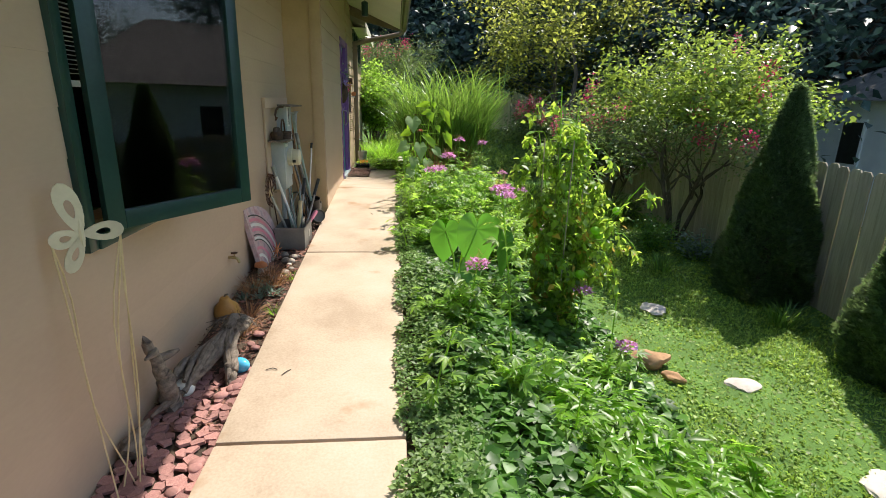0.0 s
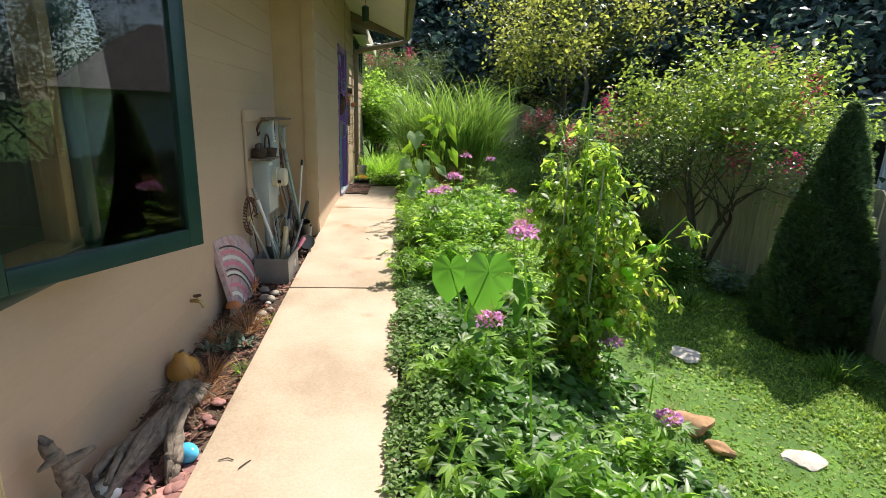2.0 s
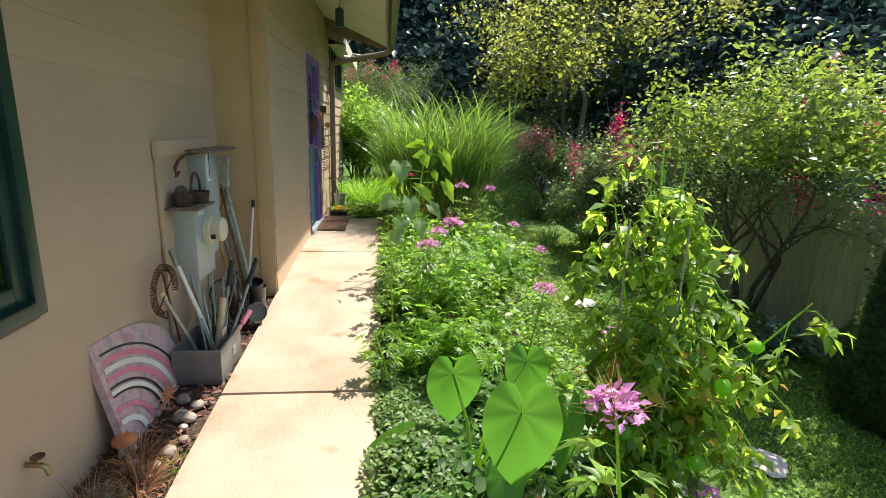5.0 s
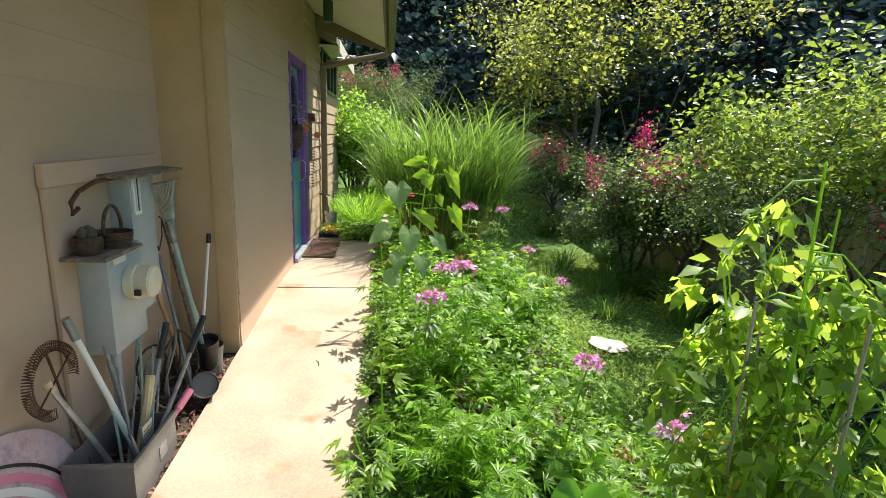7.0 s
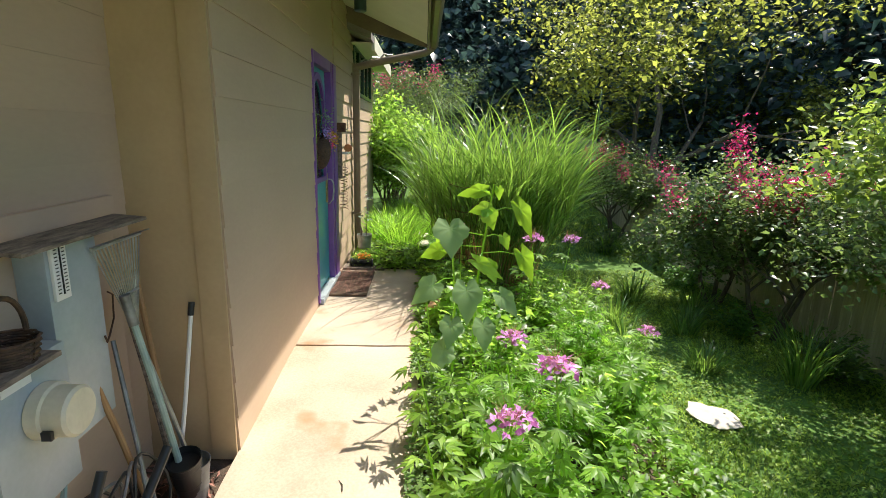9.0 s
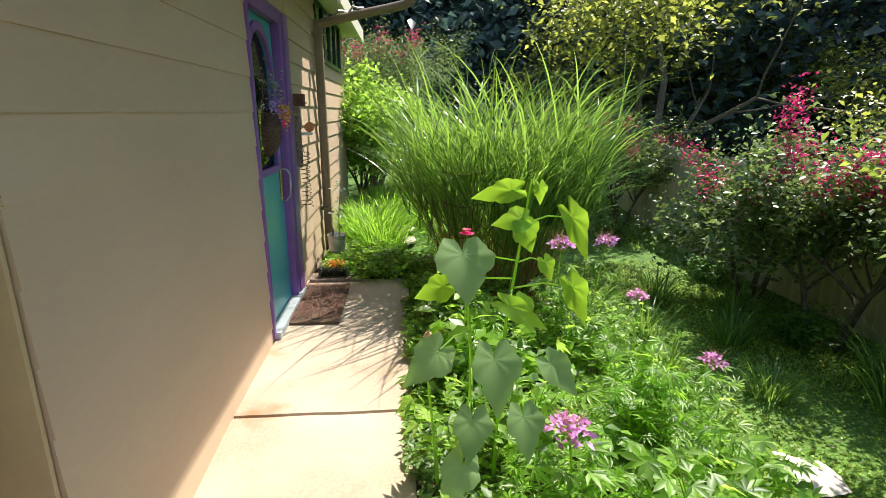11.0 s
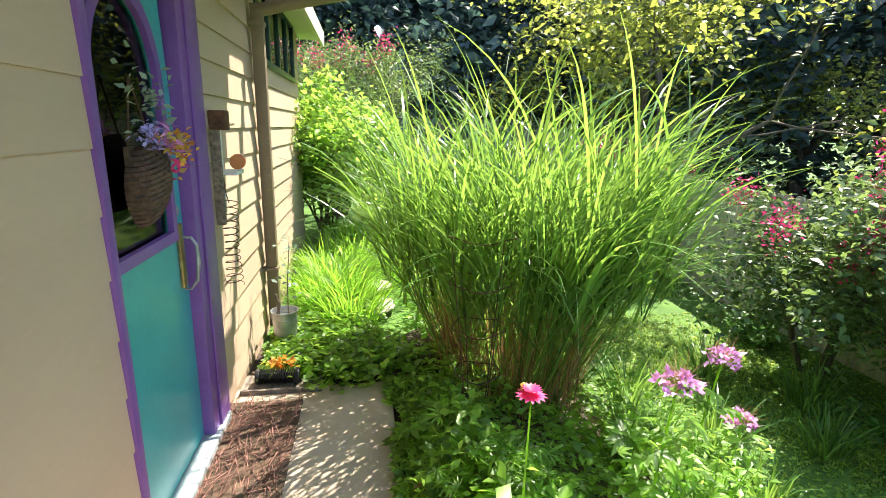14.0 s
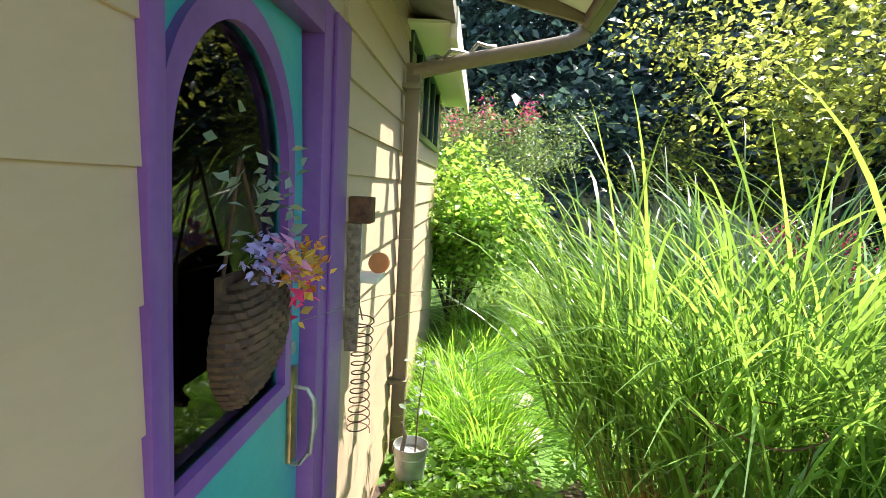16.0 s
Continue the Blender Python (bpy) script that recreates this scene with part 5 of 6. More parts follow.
twisted_log([(-0.35, -1.74, -0.30), (-0.30, -1.58, -0.24), (-0.22, -1.36, -0.19), (-0.18, -1.16, -0.17)], [(-0.17, -1.22, -0.17), (-0.13, -1.40, -0.19), (-0.10, -1.52, -0.27), (-0.08, -1.60, -0.36)], 8, 0.075, 5)
driftwood("driftwood", "upright forked dark driftwood root by the wall", [(-0.32, -1.80, -0.37), (-0.33, -1.85, -0.14), (-0.355, -1.88, 0.02), (-0.37, -1.90, 0.10)], 0.05, 8, ((0.6, (0.6, 0.7, 0.1), 0.12), (0.7, (0.1, -1, 0.1), 0.11), (0.15, (-0.3, -1, -0.1), 0.16)))
driftwood("driftwood", "short weathered driftwood stump end", [(-0.37, -2.2, -0.37), (-0.36, -2.02, -0.30)], 0.055, 12)
gourd = thing("gourd", "dried orange gourd lying by the wall", "gourd", -0.36, -0.72, float(pz(-0.72)) - 0.04)
part("body", lathe(B(), [(0.01, 0.0), (0.07, 0.012), (0.095, 0.06), (0.085, 0.11), (0.05, 0.145), (0.042, 0.165), (0.03, 0.19), (0.008, 0.2)], 20, Matrix.Rotation(radians(12), 4, "X")), M_GOURD, gourd)
part("stalk", tube(B(), [(0, -0.04, 0.19), (0.01, -0.045, 0.21), (0.03, -0.05, 0.215)], 0.008, 6), M_DRIFT, gourd)


def tuft(name, label, x, y, h, n, leaf, w=0.004, r=0.06, lean=(0.2, 0.95)):
    t = thing(name, label, "plant", x, y, float(pz(y)) - 0.05)
    a = R.uniform(0, math.tau, n)
    b = np.stack([r * np.cos(a) * 0.5, r * np.sin(a), np.zeros(n)], 1)
    bulk("foliage", [blades(b, a, h * R.uniform(0.5, 1.1, n), R.uniform(lean[0], lean[1], n), R.uniform(0.1, 0.6, n), np.full(n, w), 4)], leaf, t)


for x, y in ((-0.22, -0.72), (-0.2, -0.95), (-0.24, 0.08), (-0.3, -0.25), (-0.15, -0.1)):
    tuft("dried_tuft", "dry straw-coloured tuft of dead grass", x, y, 0.2, 160, L_DRY)
for x, y in ((-0.05, -0.62), (-0.04, 0.05)):
    tuft("grass_tuft", "small green tuft of grass beside the walk", x, y, 0.1, 40, L_BRIGHT, 0.004, 0.03)
for x, y in ((-0.22, -0.35), (-0.3, -0.15), (-0.12, -0.3), (-0.2, -0.2), (-0.33, -0.4)):
    tuft("succulent", "grey-green rosette succulent in the strip", x, y, 0.1, 34, L_PALEG, 0.018, 0.02, (0.3, 0.95))
mush = thing("mushroom_ornament", "red-capped stone mushroom ornament", "ornament", -0.33, 0.16, float(pz(0.16)) - 0.05)
part("stalk", lathe(B(), [(0.035, 0), (0.03, 0.05), (0.026, 0.09)], 14), M_PALE, mush)
part("cap", lathe(B(), [(0.02, 0.082), (0.06, 0.085), (0.055, 0.105), (0.03, 0.125), (0.006, 0.13)], 18), M_CORAL, mush)
star = thing("twig_star", "orange twig star standing among stones", "ornament", -0.27, 0.55, float(pz(0.55)) - 0.04)
for a in range(0, 360, 45):
    part("twig", tube(B(), [(0, 0, 0.09), (0.03 * math.cos(radians(a)), 0.085 * math.cos(radians(a)), 0.09 + 0.085 * math.sin(radians(a)))], [0.008, 0.003], 5), M_CORAL, star)

# wall tap
tap = thing("garden_tap", "small brass garden tap on the wall", "tap", -0.445, -0.34, 0.06)
part("spout", tube(B(), [(0, 0, 0), (0.05, 0, 0.0), (0.075, 0, -0.012), (0.085, 0, -0.045)], [0.012, 0.013, 0.012, 0.011], 10), M_BRASS, tap)
part("wheel", lathe(B(), [(0.008, 0), (0.026, 0.003), (0.026, 0.010), (0.008, 0.013)], 12, Matrix.Translation((0.05, 0, 0.03))), M_RUSTY, tap)
part("stem", tube(B(), [(0.05, 0, 0), (0.05, 0, 0.035)], 0.006, 8), M_BRASS, tap)

# butterfly garden stake
bf = thing("butterfly_stake", "cream metal butterfly ornament on thin wire legs", "garden ornament", -0.32, -2.35, float(pz(-2.35)) - 0.05)


def wing(bm, pts, hole, th=0.004):
    out = [(u, v) for u, v in pts]
    c = (sum(u for u, _ in out) / len(out), sum(v for _, v in out) / len(out))
    inn = [(c[0] + (u - c[0]) * hole, c[1] + (v - c[1]) * hole) for u, v in out]
    ring_between(bm, out, inn, -th, th)


def petal(L, w, a, n=16):
    r = []
    for i in range(n):
        q = i * math.tau / n
        u, v = L * (0.5 + 0.5 * math.cos(q)), w * math.sin(q) * (0.35 + 0.65 * (0.5 + 0.5 * math.cos(q)) ** 0.5)
        r.append((u * math.cos(a) - v * math.sin(a), u * math.sin(a) + v * math.cos(a)))
    return r


BF = Matrix.Translation((0.0, 0.0, 1.19)) @ Matrix.Rotation(radians(-50), 4, "Z")
for L, w, a, h in ((0.21, 0.05, 103, 0.36), (0.145, 0.046, 2, 0.36), (0.16, 0.036, -112, 0.36), (0.11, 0.044, 190, 0.36)):
    bm = B()
    wing(bm, petal(L, w, radians(a)), h)
    bmesh.ops.transform(bm, matrix=BF, verts=bm.verts)
    part("wing", bm, M_CREAMM, bf)
part("body", tube(B(), [BF @ Vector((0, 0.0, -0.05)), BF @ Vector((0, 0, 0.0)), BF @ Vector((0, 0, 0.06))], [0.006, 0.012, 0.005], 8), M_CREAMM, bf)
lt, rt_ = BF @ Vector((0, -0.10, -0.03)), BF @ Vector((0, 0.13, -0.02))
for i, (top, foot, sway) in enumerate(((lt, (0.02, -0.10), 0.0), (rt_, (0.05, 0.06), 0.0), (lt, (0.03, 0.02), 0.06), (rt_, (0.0, -0.03), -0.07), (rt_, (0.03, 0.04), -0.05), (rt_, (0.06, 0.0), 0.03))):
    f = Vector((foot[0], foot[1], 0.0))
    part("wire_leg", tube(B(), [f.lerp(top, k / 10) + Vector((0.3, 1, 0)) * sway * math.sin(math.pi * k / 10) * math.cos(k * 0.35 + i) for k in range(11)], 0.0036, 6), M_STRAW, bf)

# painted slab leaning on the wall
slab = thing("painted_slab", "leaning curved slab painted with red, pink and black bands", "garden art", -0.33, 0.16, float(pz(0.3)) - 0.03)
LEAN = Matrix.Rotation(radians(-13), 4, "Y") @ Matrix.Diagonal((1, 1.1, 1.12, 1))

bm = B()
arch_o = [(0, 0)] + [(0.72 * math.cos(radians(a)), 0.52 * math.sin(radians(a)) ** 0.5) for a in range(0, 91, 6)]
va = [bm.verts.new((-0.02, y, z)) for y, z in arch_o]
vb = [bm.verts.new((0.02, y, z)) for y, z in arch_o]
bm.faces.new(va)
bm.faces.new(vb[::-1])
for i in range(len(va)):
    j = (i + 1) % len(va)
    bm.faces.new((va[i], va[j], vb[j], vb[i]))
bmesh.ops.transform(bm, matrix=LEAN, verts=bm.verts)
part("slab", bm, M_PAINTED, slab)
for i, (r, m) in enumerate(((0.92, M_BLACK), (0.86, M_PINK), (0.78, M_WHITE), (0.70, M_PINK), (0.60, M_BLACK), (0.56, M_WHITE), (0.52, M_BLACK), (0.40, M_PINK), (0.28, M_WHITE))):
    n = 22
    bm = B()
    o = [(r * 0.72 * math.cos(radians(4 + 82 * j / n)), r * 0.5 * math.sin(radians(4 + 82 * j / n))) for j in range(n + 1)]
    w = 0.022 if m is M_BLACK else 0.05
    vs = [[bm.verts.new((0.024 + 0.0004 * i, y * s, z * s + 0.005)) for y, z in o] for s in (1, 1 - w / r)]
    for j in range(n):
        bm.faces.new((vs[0][j], vs[0][j + 1], vs[1][j + 1], vs[1][j]))
    bmesh.ops.transform(bm, matrix=LEAN, verts=bm.verts)
    part("painted_band", bm, m, slab, flat=True)

# electric meter board
board = thing("backing_board", "tan painted backing board with a trim strip on the wall", "board", -0.44, 1.06, 0.1)
part("sheet", box(B(), 0, 0.02, 0, 1.08, -0.1, 1.15, 0.003), M_SIDING, board)
part("trim_strip", box(B(), 0, 0.035, -0.01, 1.09, 1.10, 1.205, 0.005), M_SIDING, board)
part("cover_shelf", box(B(), 0.0, 0.14, 0.30, 1.0, 1.125, 1.14, 0.003, Matrix.Rotation(radians(4), 4, "Y")), M_DRIFT, board)
mb = thing("meter_box", "grey enamel electric meter cabinet with a round meter", "meter box", -0.42, 1.22, 0.3)
part("cabinet", box(B(), 0, 0.14, 0.0, 0.34, 0.05, 0.57, 0.008), M_PANEL, mb)
part("conduit", tube(B(), [(0.08, 0.1, 0.06), (0.08, 0.1, -0.45)], 0.025, 10), M_PANEL, mb)
part("upper_box", box(B(), 0, 0.11, 0.345, 0.62, 0.15, 0.91, 0.006), M_PANEL, mb)
mt = part("meter", lathe(B(), [(0.085, 0.0), (0.095, 0.01), (0.095, 0.05), (0.085, 0.055), (0.085, 0.12), (0.075, 0.13), (0.01, 0.132)], 28, Matrix.Translation((0.135, 0.20, 0.38)) @ Matrix.Rotation(radians(90), 4, "Y")), M_CREAMM, mb, "round cream-covered meter")
part("dial_label", box(B(), 0.20, 0.232, 0.098, 0.112, 0.33, 0.36, 0.001), M_BLACK, mt)
part("tag", box(B(), 0.141, 0.144, 0.05, 0.17, 0.5, 0.53), M_WHITE, mb)
th = thing("thermometer", "white wall thermometer with printed scale", "thermometer", -0.309, 1.58, 1.0)
part("plate", box(B(), 0, 0.012, 0, 0.075, 0, 0.22, 0.003), M_WHITE, th)
part("tube", tube(B(), [(0.015, 0.037, 0.02), (0.015, 0.037, 0.2)], 0.003, 6), M_BLACK, th)
for i in range(14):
    for y in (0.012, 0.05):
        part("scale_bar", box(B(), 0.0125, 0.0135, y, y + 0.014, 0.025 + i * 0.013, 0.029 + i * 0.013), M_BLACK, th, flat=True)
sh = thing("small_shelf", "narrow board shelf under the meter cabinet's upper box", "shelf", -0.42, 1.1, 0.86)
part("board", box(B(), 0, 0.20, 0, 0.36, 0, 0.018, 0.003), M_DRIFT, sh)


def basket(name, label, x, y, z, r, h, handle=True):
    t = thing(name, label, "basket", x, y, z)
    for i in range(9):
        zz = h * (i + 0.5) / 9
        rr = r * (0.82 + 0.18 * zz / h)
        part("weave", tube(B(), [((rr + 0.004 * math.sin(k * 9 + i * math.pi)) * math.cos(k * math.tau / 26), (rr + 0.004 * math.sin(k * 9 + i * math.pi)) * math.sin(k * math.tau / 26), zz) for k in range(27)], h / 16, 6), M_WICKER, t)
    part("base", lathe(B(), [(r * 0.82, 0), (r * 0.82, 0.01)], 20), M_WICKER, t)
    if handle:
        part("handle", tube(B(), [(0, r * math.cos(a), h + r * 1.5 * math.sin(a)) for a in np.linspace(0, math.pi, 14)], 0.009, 7), M_WICKER, t)


basket("wicker_basket", "small brown wicker basket with a hooped handle on the shelf", -0.31, 1.36, 0.878, 0.085, 0.08)
pc = thing("patterned_pot", "small dark patterned pot holding pine cones", "pot", -0.34, 1.19, 0.878)
part("pot", lathe(B(), [(0.05, 0), (0.062, 0.03), (0.066, 0.06), (0.058, 0.085), (0.052, 0.085), (0.05, 0.04)], 20), M_WICKER, pc)
for i in range(3):
    part("pine_cone", rock(B(), 0.025, 0.025, 0.035, i, 0.4, 2, Matrix.Translation((0.02 * math.cos(i * 2.1), 0.025 * math.sin(i * 2.1), 0.10))), M_BARK, pc)

# bin of garden tools
GZ = float(pz(1.0)) - 0.05
bn = thing("tool_bin", "scuffed grey open metal bin standing by the walk", "bin", -0.19, 1.02, GZ)
bm = B()
for b in ((-0.15, 0.15, -0.22, -0.212, 0, 0.23), (-0.15, 0.15, 0.212, 0.22, 0, 0.23), (-0.15, -0.142, -0.212, 0.212, 0, 0.23), (0.142, 0.15, -0.212, 0.212, 0, 0.23), (-0.142, 0.142, -0.212, 0.212, 0, 0.01)):
    box(bm, *b)
part("body", bm, M_GREYP, bn, flat=True)
part("rim", box(box(B(), -0.156, 0.156, -0.228, -0.208, 0.215, 0.233, 0.004), 0.138, 0.156, -0.208, 0.226, 0.215, 0.233, 0.004), M_GREYP, bn)
part("label_plate", box(B(), 0.151, 0.154, 0.02, 0.1, 0.08, 0.15), M_GALV, bn)


def tool(name, label, a, b, r, mat, grip=None, gm=None):
    t = thing(name, label, "garden tool", *a)
    e = Vector(b) - Vector(a)
    part("shaft", tube(B(), [(0, 0, 0), e * 0.5 + Vector((0.004, 0.003, 0)), e], [r, r * 0.95, r * 0.9], 9), mat, t)
    if grip:
        part("grip", tube(B(), [e * (1 - grip), e * 1.01], r * 1.35, 10), gm, t)
    return t, e


zb = GZ + 0.012
tool("pvc_pole", "white pole with a grey grip standing in the bin", (-0.15, 1.10, zb), (-0.36, 1.0, 0.62), 0.015, M_WHITE, 0.12, M_GALV)
tool("wooden_handle", "worn wooden tool handle leaning out of the bin", (-0.2, 1.0, zb), (-0.38, 0.85, 0.39), 0.014, M_GALV, 0.08, M_STRAW)
tool("steel_pole", "dull steel pole leaning on the wall", (-0.2, 1.15, zb), (-0.38, 1.25, 0.55), 0.013, M_STEEL)
tool("long_loppers", "grey loppers with dark grips in the bin", (-0.16, 1.05, zb), (-0.12, 1.42, 0.44), 0.013, M_STEEL, 0.25, M_BLACK)
tool("long_loppers", "second handle of grey loppers with a black grip", (-0.12, 1.0, zb), (0.0, 1.62, 0.40), 0.013, M_STEEL, 0.25, M_BLACK)
tool("pink_trowel", "hand tool with a pink plastic handle in the bin", (-0.13, 1.1, zb + 0.06), (0.0, 1.36, 0.08), 0.016, M_PINK, 0.3, M_PINK)
tool("hand_saw", "pale wooden hand tool standing in the bin", (-0.17, 1.08, zb), (-0.15, 1.26, 0.22), 0.025, M_STRAW)
gr = thing("metal_grater", "perforated silver grater in the tool bin", "grater", -0.09, 1.04, zb)
part("sheet", box(B(), -0.008, 0.008, -0.05, 0.05, 0.0, 0.28, 0.004), M_GALV, gr)
for i in range(7):
    part("hole_row", box(B(), 0.0085, 0.010, -0.04, 0.04, 0.13 + i * 0.02, 0.137 + i * 0.02), M_STEEL, gr, flat=True)
for i in range(9):
    a, b = PR.uniform(0.9, 1.2), PR.uniform(0.95, 1.6)
    tool("garden_stake", "thin dark stake or hose end bundled in the bin", (-0.22 + 0.015 * i, a, zb), (-0.33 + 0.02 * i, b, PR.uniform(0.12, 0.42)), 0.007, M_STEEL if i % 2 else M_MINT)
# leaning tools in the corner
zc = float(pz(2.0)) - 0.05
tool("mint_pole", "dull grey-green painted pole with a steel top leaning in the corner", (-0.12, 2.0, zc), (-0.28, 1.94, 0.9), 0.016, M_MINT, 0.12, M_STEEL)
tool("white_stick", "white stick with a black tip against the return wall", (-0.22, 2.08, zc), (-0.16, 2.265, 0.76), 0.011, M_WHITE, 0.06, M_BLACK)
tool("wooden_handle", "brown wooden tool handle leaning in the corner", (-0.16, 2.0, zc), (-0.36, 2.05, 0.90), 0.014, M_DRIFT)
tool("wooden_handle", "brown wooden tool handle leaning in the corner", (-0.2, 1.85, zc), (-0.37, 1.72, 0.85), 0.014, M_WOOD)
tool("wooden_handle", "brown wooden tool handle leaning in the corner", (-0.22, 2.1, zc), (-0.38, 2.2, 0.95), 0.014, M_WOOD)
tool("steel_pole", "dull steel pole leaning on the wall", (-0.12, 1.7, zc), (-0.36, 1.95, 0.7), 0.011, M_STEEL)
rk, e = tool("leaf_rake", "steel leaf rake standing head up in the corner", (-0.13, 2.12, zc), (-0.31, 2.05, 0.68), 0.012, M_GALV)
for i in range(15):
    u = (i / 14 - 0.5)
    part("tine", tube(B(), [e, e + Vector((0.01, u * 0.16 - 0.05, 0.22)), e + Vector((0.015, u * 0.34 - 0.10, 0.47)), e + Vector((0.06, u * 0.345 - 0.10, 0.48))], 0.003, 5), M_GALV, rk)
part("tine_bar", tube(B(), [e + Vector((0.02, -0.27, 0.46)), e + Vector((0.02, 0.07, 0.46))], 0.007, 6), M_GALV, rk)
part("brace", tube(B(), [e + Vector((0.014, -0.12, 0.22)), e + Vector((0.014, 0.02, 0.22))], 0.006, 6), M_GALV, rk)
hook = thing("iron_hook", "thin black S-shaped iron hook hanging by the cabinet", "hook", -0.3, 1.86, 0.75)
part("rod", tube(B(), [(0, 0, 0.2), (0, 0.03, 0.18), (0, 0.02, 0.08), (0, -0.02, 0.02), (0, -0.04, 0.0), (0, -0.05, 0.03)], 0.004, 6), M_RUSTY, hook)
hose = thing("wire_bundle", "tangle of dark hose and wire behind the bin", "hose", -0.3, 1.5, zc)
for i in range(5):
    part("coil", tube(B(), [(0.05 + 0.02 * i + 0.03 * math.sin(k * 0.7 + i), 0.14 * math.cos(k * 0.35 + i) + 0.06 * i, 0.22 + 0.2 * math.sin(k * 0.35 + i)) for k in range(19)], 0.007, 6), M_STEEL if i % 2 else M_BLACK, hose)
crook = thing("iron_crook", "black iron crook with a curled end above the baskets", "hook", -0.33, 1.07, 1.09)
part("rod", tube(B(), [(0.02, 0.03, 0.02), (0.02, -0.015, 0.0), (0.015, -0.01, 0.05), (0.01, 0.06, 0.09), (0.0, 0.22, 0.12), (-0.01, 0.47, 0.12), (-0.03, 0.60, 0.11)], 0.011, 8), M_RUSTY, crook)
# spring wreath on a fork
wr = thing("coil_wreath", "rusty coiled-spring ring ornament on a dark stake", "ornament", -0.36, 0.86, float(pz(0.86)) - 0.05)
part("coil", tube(B(), [((0.02 * math.cos(k * 2.1)), (0.15 + 0.028 * math.sin(k * 2.1)) * math.cos(k * math.tau / 180 * 0.78 - 0.3), 0.62 + (0.15 + 0.028 * math.sin(k * 2.1)) * math.sin(k * math.tau / 180 * 0.78 - 0.3)) for k in range(181)], 0.003, 5), M_RUSTY, wr)
part("stake", tube(B(), [(0.03, 0.16, 0), (0.0, 0.02, 0.62), (0, -0.02, 0.76)], 0.006, 6), M_RUSTY, wr)
part("cross_bar", tube(B(), [(0.0, -0.12, 0.52), (0, 0.13, 0.68)], 0.004, 6), M_RUSTY, wr)


def pail(name, label, x, y, r, h, mat, tilt=0, handle=False, rz=0, z=None):
    t = thing(name, label, "bucket", x, y, (float(pz(y)) - 0.045) if z is None else z)
    t.matrix_basis = t.matrix_basis @ pose(0, 0, 0, tilt, 0, rz)
    part("body", lathe(B(), [(r * 0.78, 0.0), (r, h), (r * 1.04, h), (r * 1.04, h - 0.008), (r * 1.0, h - 0.012), (r * 0.96, h - 0.004), (r * 0.75, 0.008), (0.004, 0.008)], 28), mat, t)
    for zz in (0.35, 0.8):
        part("rib", lathe(B(), [(r * (0.775 + 0.22 * zz), h * zz - 0.006), (r * (0.80 + 0.22 * zz), h * zz), (r * (0.775 + 0.225 * zz), h * zz + 0.006)], 28), mat, t)
    if handle:
        part("handle", tube(B(), [(r * 1.04 * math.cos(a), -0.02 - r * 0.5 * math.sin(a), h - 0.01 - r * 0.8 * math.sin(a)) for a in np.linspace(0, math.pi, 12)], 0.003, 5), M_STEEL, t)
    return t


pail("plastic_pot", "black plastic nursery pot stacked in a tan pot by the corner", -0.115, 2.02, 0.085, 0.2, M_GREYP)
pail("plastic_pot", "black nursery pot lying tilted inside another", -0.115, 2.01, 0.075, 0.22, M_BLACK, 14, z=float(pz(2.0)) - 0.0)
pail("plastic_pot", "grey plastic pot lying on its side", -0.06, 1.74, 0.075, 0.16, M_GREYP, 62, rz=20, z=float(pz(1.7)) + 0.02)

# ---- by the door ----
mat_ = thing("doormat", "dark brown coir doormat strewn with twigs", "doormat", 0.185, 5.14, 0.004)
bm = B()
box(bm, -0.225, 0.235, -0.44, 0.44, 0, 0.018, 0.005)
part("pad", bm, M_MAT, mat_)
n = 520
p = np.stack([R.uniform(-0.22, 0.22, n), R.uniform(-0.42, 0.42, n), np.full(n, 0.019)], 1)
bulk("fibre", [blades(p, R.choice([1.45, 1.7, -1.5, 0.3], n) + R.normal(0, 0.3, n), R.uniform(0.05, 0.16, n), np.full(n, 0.97), np.full(n, 0.02), np.full(n, 0.005), 2)], L_DEAD, mat_)
sc = thing("boot_brush", "black wire boot scraper on a plank with orange flowers", "boot scraper", 0.22, 5.78, 0.0)
part("plank", box(B(), -0.19, 0.30, -0.09, 0.12, 0, 0.03, 0.006), M_DRIFT, sc)
for i in range(15):
    part("hoop", lathe(B(), [(0.042, -0.002), (0.047, 0), (0.042, 0.002)], 14, Matrix.Translation((-0.07 + 0.0145 * i, 0, 0.078)) @ Matrix.Rotation(radians(90), 4, "Y")), M_BLACK, sc)
for xx in (-0.095, 0.145):
    part("end_disc", lathe(B(), [(0.046, -0.012), (0.05, 0), (0.046, 0.012)], 18, Matrix.Translation((xx, 0, 0.078)) @ Matrix.Rotation(radians(90), 4, "Y")), M_BLACK, sc)
part("core", tube(B(), [(-0.1, 0, 0.078), (0.15, 0, 0.078)], 0.025, 10), M_BLACK, sc)
p = np.array([0.05, 0.07, 0.13]) + R.normal(0, 0.03, (60, 3)) * [1.4, 0.6, 0.7]
bulk("blossom", [spray(OVAL, p, 0.04, (-0.5, 1))], L_ORANGE, sc)
bk = pail("steel_pail", "galvanised steel pail with dark bent sticks in it", 0.21, 6.38, 0.095, 0.30, M_GALV, 0, True, z=0.0)
part("stick", tube(B(), [(-0.03, 0, 0.02), (-0.05, 0, 0.25), (-0.035, 0.0, 0.34), (-0.06, 0.01, 0.42)], [0.012, 0.014, 0.012, 0.006], 8), M_BARK, bk)
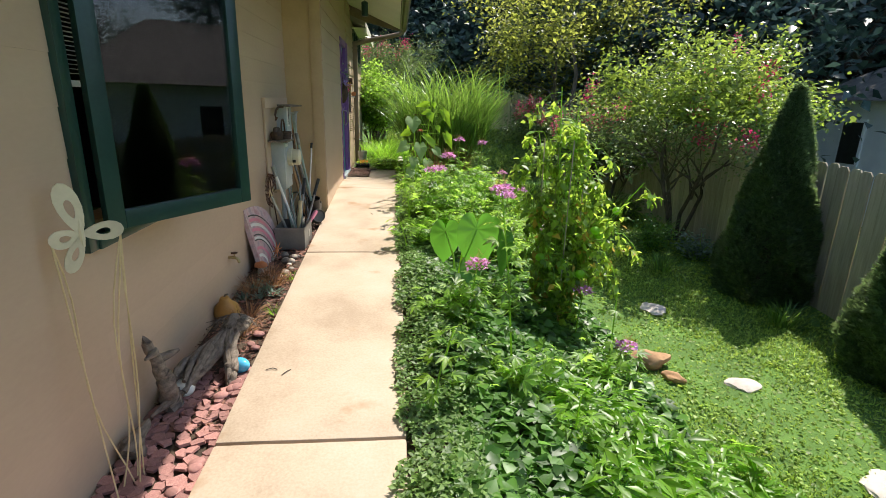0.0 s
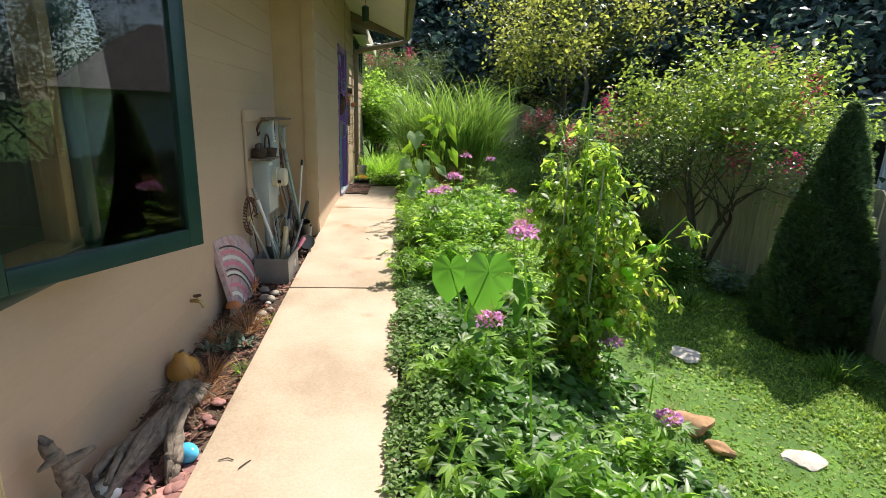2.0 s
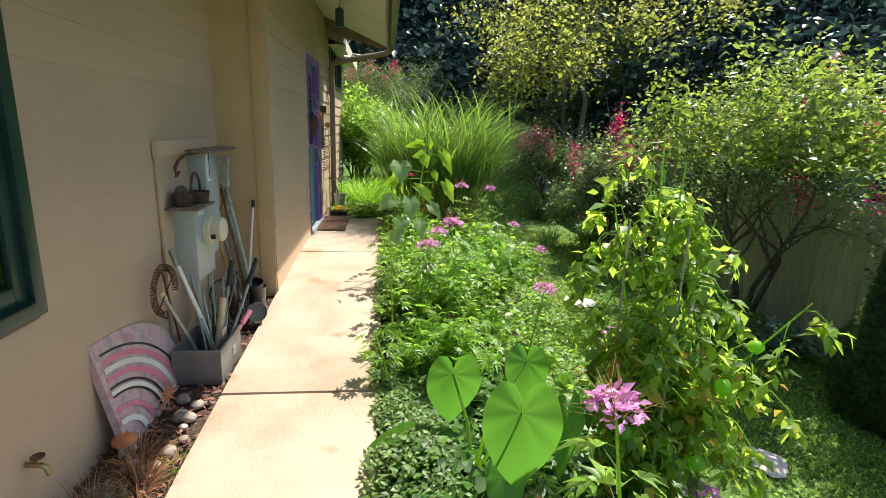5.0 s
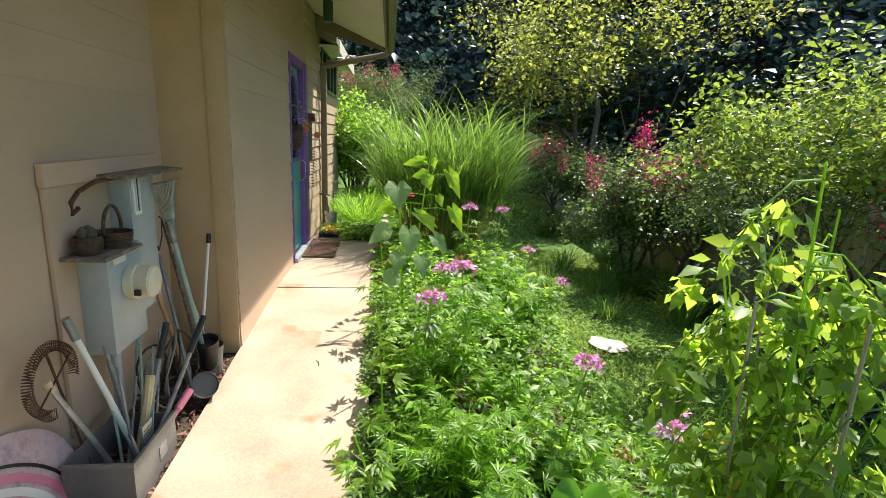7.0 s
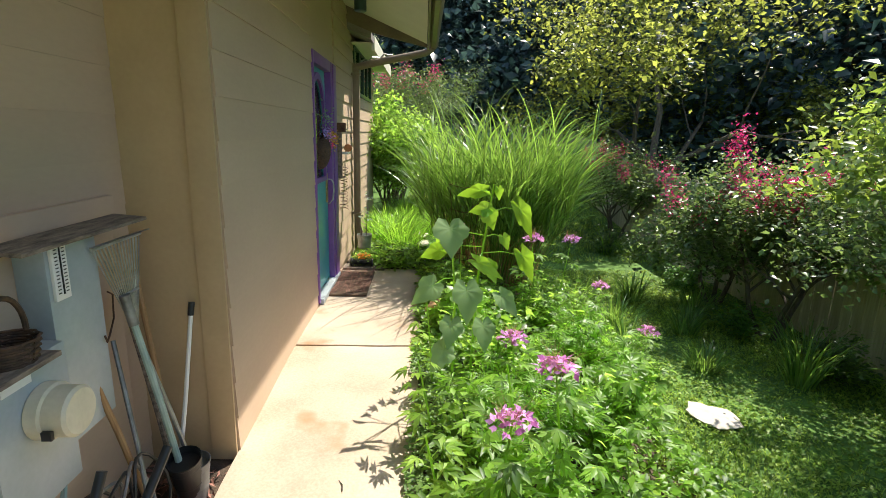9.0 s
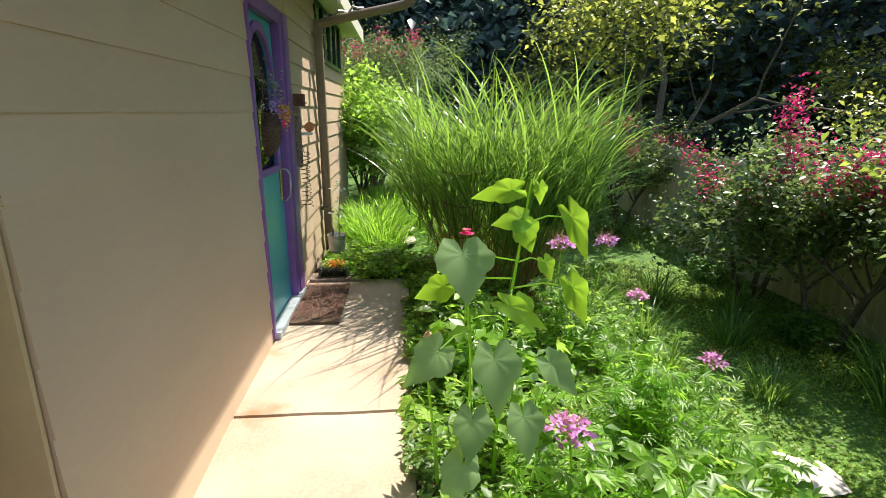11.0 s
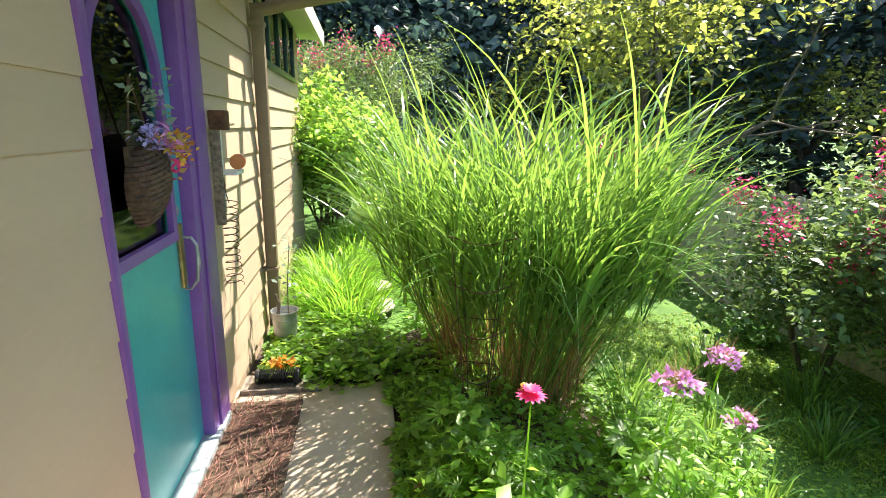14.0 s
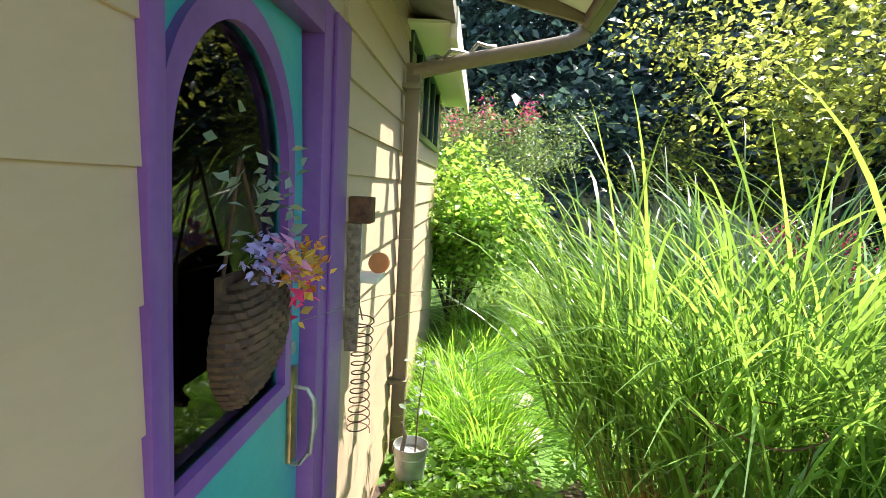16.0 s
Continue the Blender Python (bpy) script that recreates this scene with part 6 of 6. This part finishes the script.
part("stick", tube(B(), [(0.02, 0, 0.02), (0.03, 0.01, 0.5), (0.06, 0.0, 0.85)], [0.005, 0.004, 0.002], 6), M_BARK, bk)
p = np.stack([R.normal(0.03, 0.04, 40), R.normal(0, 0.04, 40), R.uniform(0.4, 0.85, 40)], 1)
bulk("foliage", [spray(OVAL, p, 0.045)], L_PALEG, bk)

ws = thing("wall_shelf", "rustic white and brown wooden wall shelf with a disc", "wall shelf", 0.016, 5.69, 1.23)
part("back", box(B(), 0, 0.018, -0.07, 0.05, -0.1, 0.42, 0.004), M_WHITE, ws)
part("shelf", box(B(), 0.0, 0.11, -0.06, 0.11, 0.12, 0.142, 0.004), M_WHITE, ws)
part("block", box(B(), 0.0, 0.085, -0.12, -0.03, 0.36, 0.46, 0.006), M_RUSTY, ws, "rusty brown block")
part("side_slat", box(B(), 0.0, 0.05, -0.12, -0.10, -0.14, 0.36, 0.004), M_DRIFT, ws)
part("disc", lathe(B(), [(0.04, -0.006), (0.045, 0), (0.04, 0.006)], 20, Matrix.Translation((0.09, 0.06, 0.187)) @ Matrix.Rotation(radians(70), 4, "X")), M_CORAL, ws)
part("peg", tube(B(), [(0.03, 0.0, 0.38), (0.06, 0.16, 0.39)], 0.006, 6), M_STRAW, ws)
sp = thing("bed_spring", "rusty coil spring hanging under the wall shelf", "spring", 0.07, 5.64, 0.73)
part("coil", tube(B(), [((0.035 + 0.025 * abs(k / 150 - 0.5)) * math.cos(k * 0.52), (0.045 + 0.03 * abs(k / 150 - 0.5)) * math.sin(k * 0.52), 0.48 * k / 150) for k in range(151)], 0.0028, 5), M_RUSTY, sp)
part("wire", tube(B(), [(0, 0, 0.47), (-0.02, 0.02, 0.53), (-0.03, 0.05, 0.60)], 0.003, 5), M_RUSTY, sp)

# wicker wall pocket with flowers on the door
wb = thing("door_basket", "dark woven wicker pocket with silk flowers hung on the door", "basket", 0.03, 4.76, 1.42)
for i in range(15):
    u = i / 14
    r = 0.135 * math.sin(math.pi * (0.12 + 0.76 * u)) ** 0.6
    zz = -0.13 + 0.25 * u
    part("weave", tube(B(), [(-0.04 + 0.62 * r * abs(math.sin(a)) ** 0.8 + 0.005 * math.sin(a * 22 + i * math.pi), r * math.cos(a), zz + 0.03 * math.cos(a)) for a in np.linspace(0, math.pi, 26)], 0.0125, 6), M_WICKER, wb)
part("back", box(B(), -0.045, -0.03, -0.11, 0.11, -0.12, 0.12, 0.004), M_WICKER, wb)
part("hanger", tube(B(), [(-0.03, -0.1, 0.12), (-0.035, -0.02, 0.36), (-0.03, 0.1, 0.12)], 0.004, 6), M_RUSTY, wb)
for m, c, n, s, sd in ((L_LILAC, (0.03, -0.04, 0.16), 90, 0.024, 0.04), (L_PINK, (0.05, 0.06, 0.14), 40, 0.045, 0.035), (L_ORANGE, (0.06, 0.14, 0.12), 60, 0.03, 0.035), (L_YEL, (0.07, 0.05, 0.11), 60, 0.03, 0.04), (L_PALEG, (0.03, -0.05, 0.30), 50, 0.035, 0.06), (L_RED, (0.05, 0.13, 0.03), 12, 0.05, 0.025)):
    p = np.array(c) + R.normal(0, sd, (n, 3)) * [0.5, 1.2, 0.8]
    bulk("silk_flower", [spray(OVAL, p, s, (-0.8, 1), 0.3, 0.9)], m, wb)

# dark green chime hanging from the soffit
ch = thing("wind_chime", "dark green metal cylinder hanging from the soffit", "wind chime", 0.41, 4.5, 2.59)
part("tube", lathe(B(), [(0.045, 0.0), (0.052, 0.005), (0.052, 0.2), (0.03, 0.22), (0.006, 0.225)], 18), M_GREEN, ch)
part("cord", tube(B(), [(0, 0, 0.22), (0, 0, 0.31)], 0.003, 5), M_BLACK, ch)

# red zinnia and a rusty plant cage by the tall grass
zn = thing("zinnia", "single red zinnia on a tall thin stem", "flower", 1.28, 4.08, float(gz(1.28, 4.08)) - 0.02)
part("stem", tube(B(), [(0, 0, 0), (0.02, 0, 0.5), (0.015, -0.03, 0.9)], [0.005, 0.004, 0.003], 6), L_HERB, zn)
a = np.tile(np.linspace(0, math.tau, 14, endpoint=False), 2)
bulk("flower_head", [place(OVAL, np.tile([0.015, -0.03, 0.9], (28, 1)) + np.stack([np.zeros(28), np.zeros(28), np.repeat([0, 0.012], 14)], 1), a, np.repeat([0.05, 0.45], 14), np.zeros(28), np.repeat([0.05, 0.035], 14))], L_RED, zn)
part("flower_eye", lathe(B(), [(0.012, 0.905), (0.012, 0.918), (0.004, 0.925)], 10), M_GOURD, zn)
p = np.stack([R.normal(0, 0.05, 12), R.normal(0, 0.05, 12), R.uniform(0.1, 0.6, 12)], 1)
bulk("foliage", [spray(OVAL, p, 0.11)], L_HERB, zn)
cg = thing("plant_cage", "rusty wire plant cage in front of the tall grass", "plant cage", 1.42, 5.3, float(gz(1.42, 5.3)))
for zz, r in ((0.35, 0.13), (0.62, 0.15), (0.88, 0.17), (1.14, 0.19)):
    part("ring", tube(B(), [(r * math.cos(k * math.tau / 24), r * math.sin(k * math.tau / 24), zz + 0.01 * math.sin(k)) for k in range(25)], 0.0035, 5), M_RUSTY, cg)
for k in range(4):
    c, s = math.cos(k * 1.571 + 0.4), math.sin(k * 1.571 + 0.4)
    part("leg", tube(B(), [(0.06 * c, 0.06 * s, 0), (0.19 * c, 0.19 * s, 1.14)], 0.003, 5), M_RUSTY, cg)
# overhead lines beyond the fence
for z in (5.3, 2.6, 2.1):
    w = thing("power_line", "thin overhead utility line", "power line", 20, 25, z)
    part("cable", tube(B(), [(-2 + 3.2 * k, -0.5 * k, 0.02 * (k - 6) ** 2 + 0.1 * k) for k in range(13)], 0.02, 5), M_GREYP, w)
for i in range(3):
    st = part("twig", tube(B(), [(0, 0, 0), (0.04, 0.012, 0.004), (0.07, 0.0 + 0.02 * i, 0)], 0.003, 5), M_BARK)
    st.matrix_basis = pose((0.1, 0.21, 0.6)[i], (-1.5, -1.56, 2.0)[i], float(pz((-1.5, -1.56, 2.0)[i])) + 0.006, 0, 0, 40 * i)
    tagged(st, "small dry twig lying on the concrete walk", "twig")
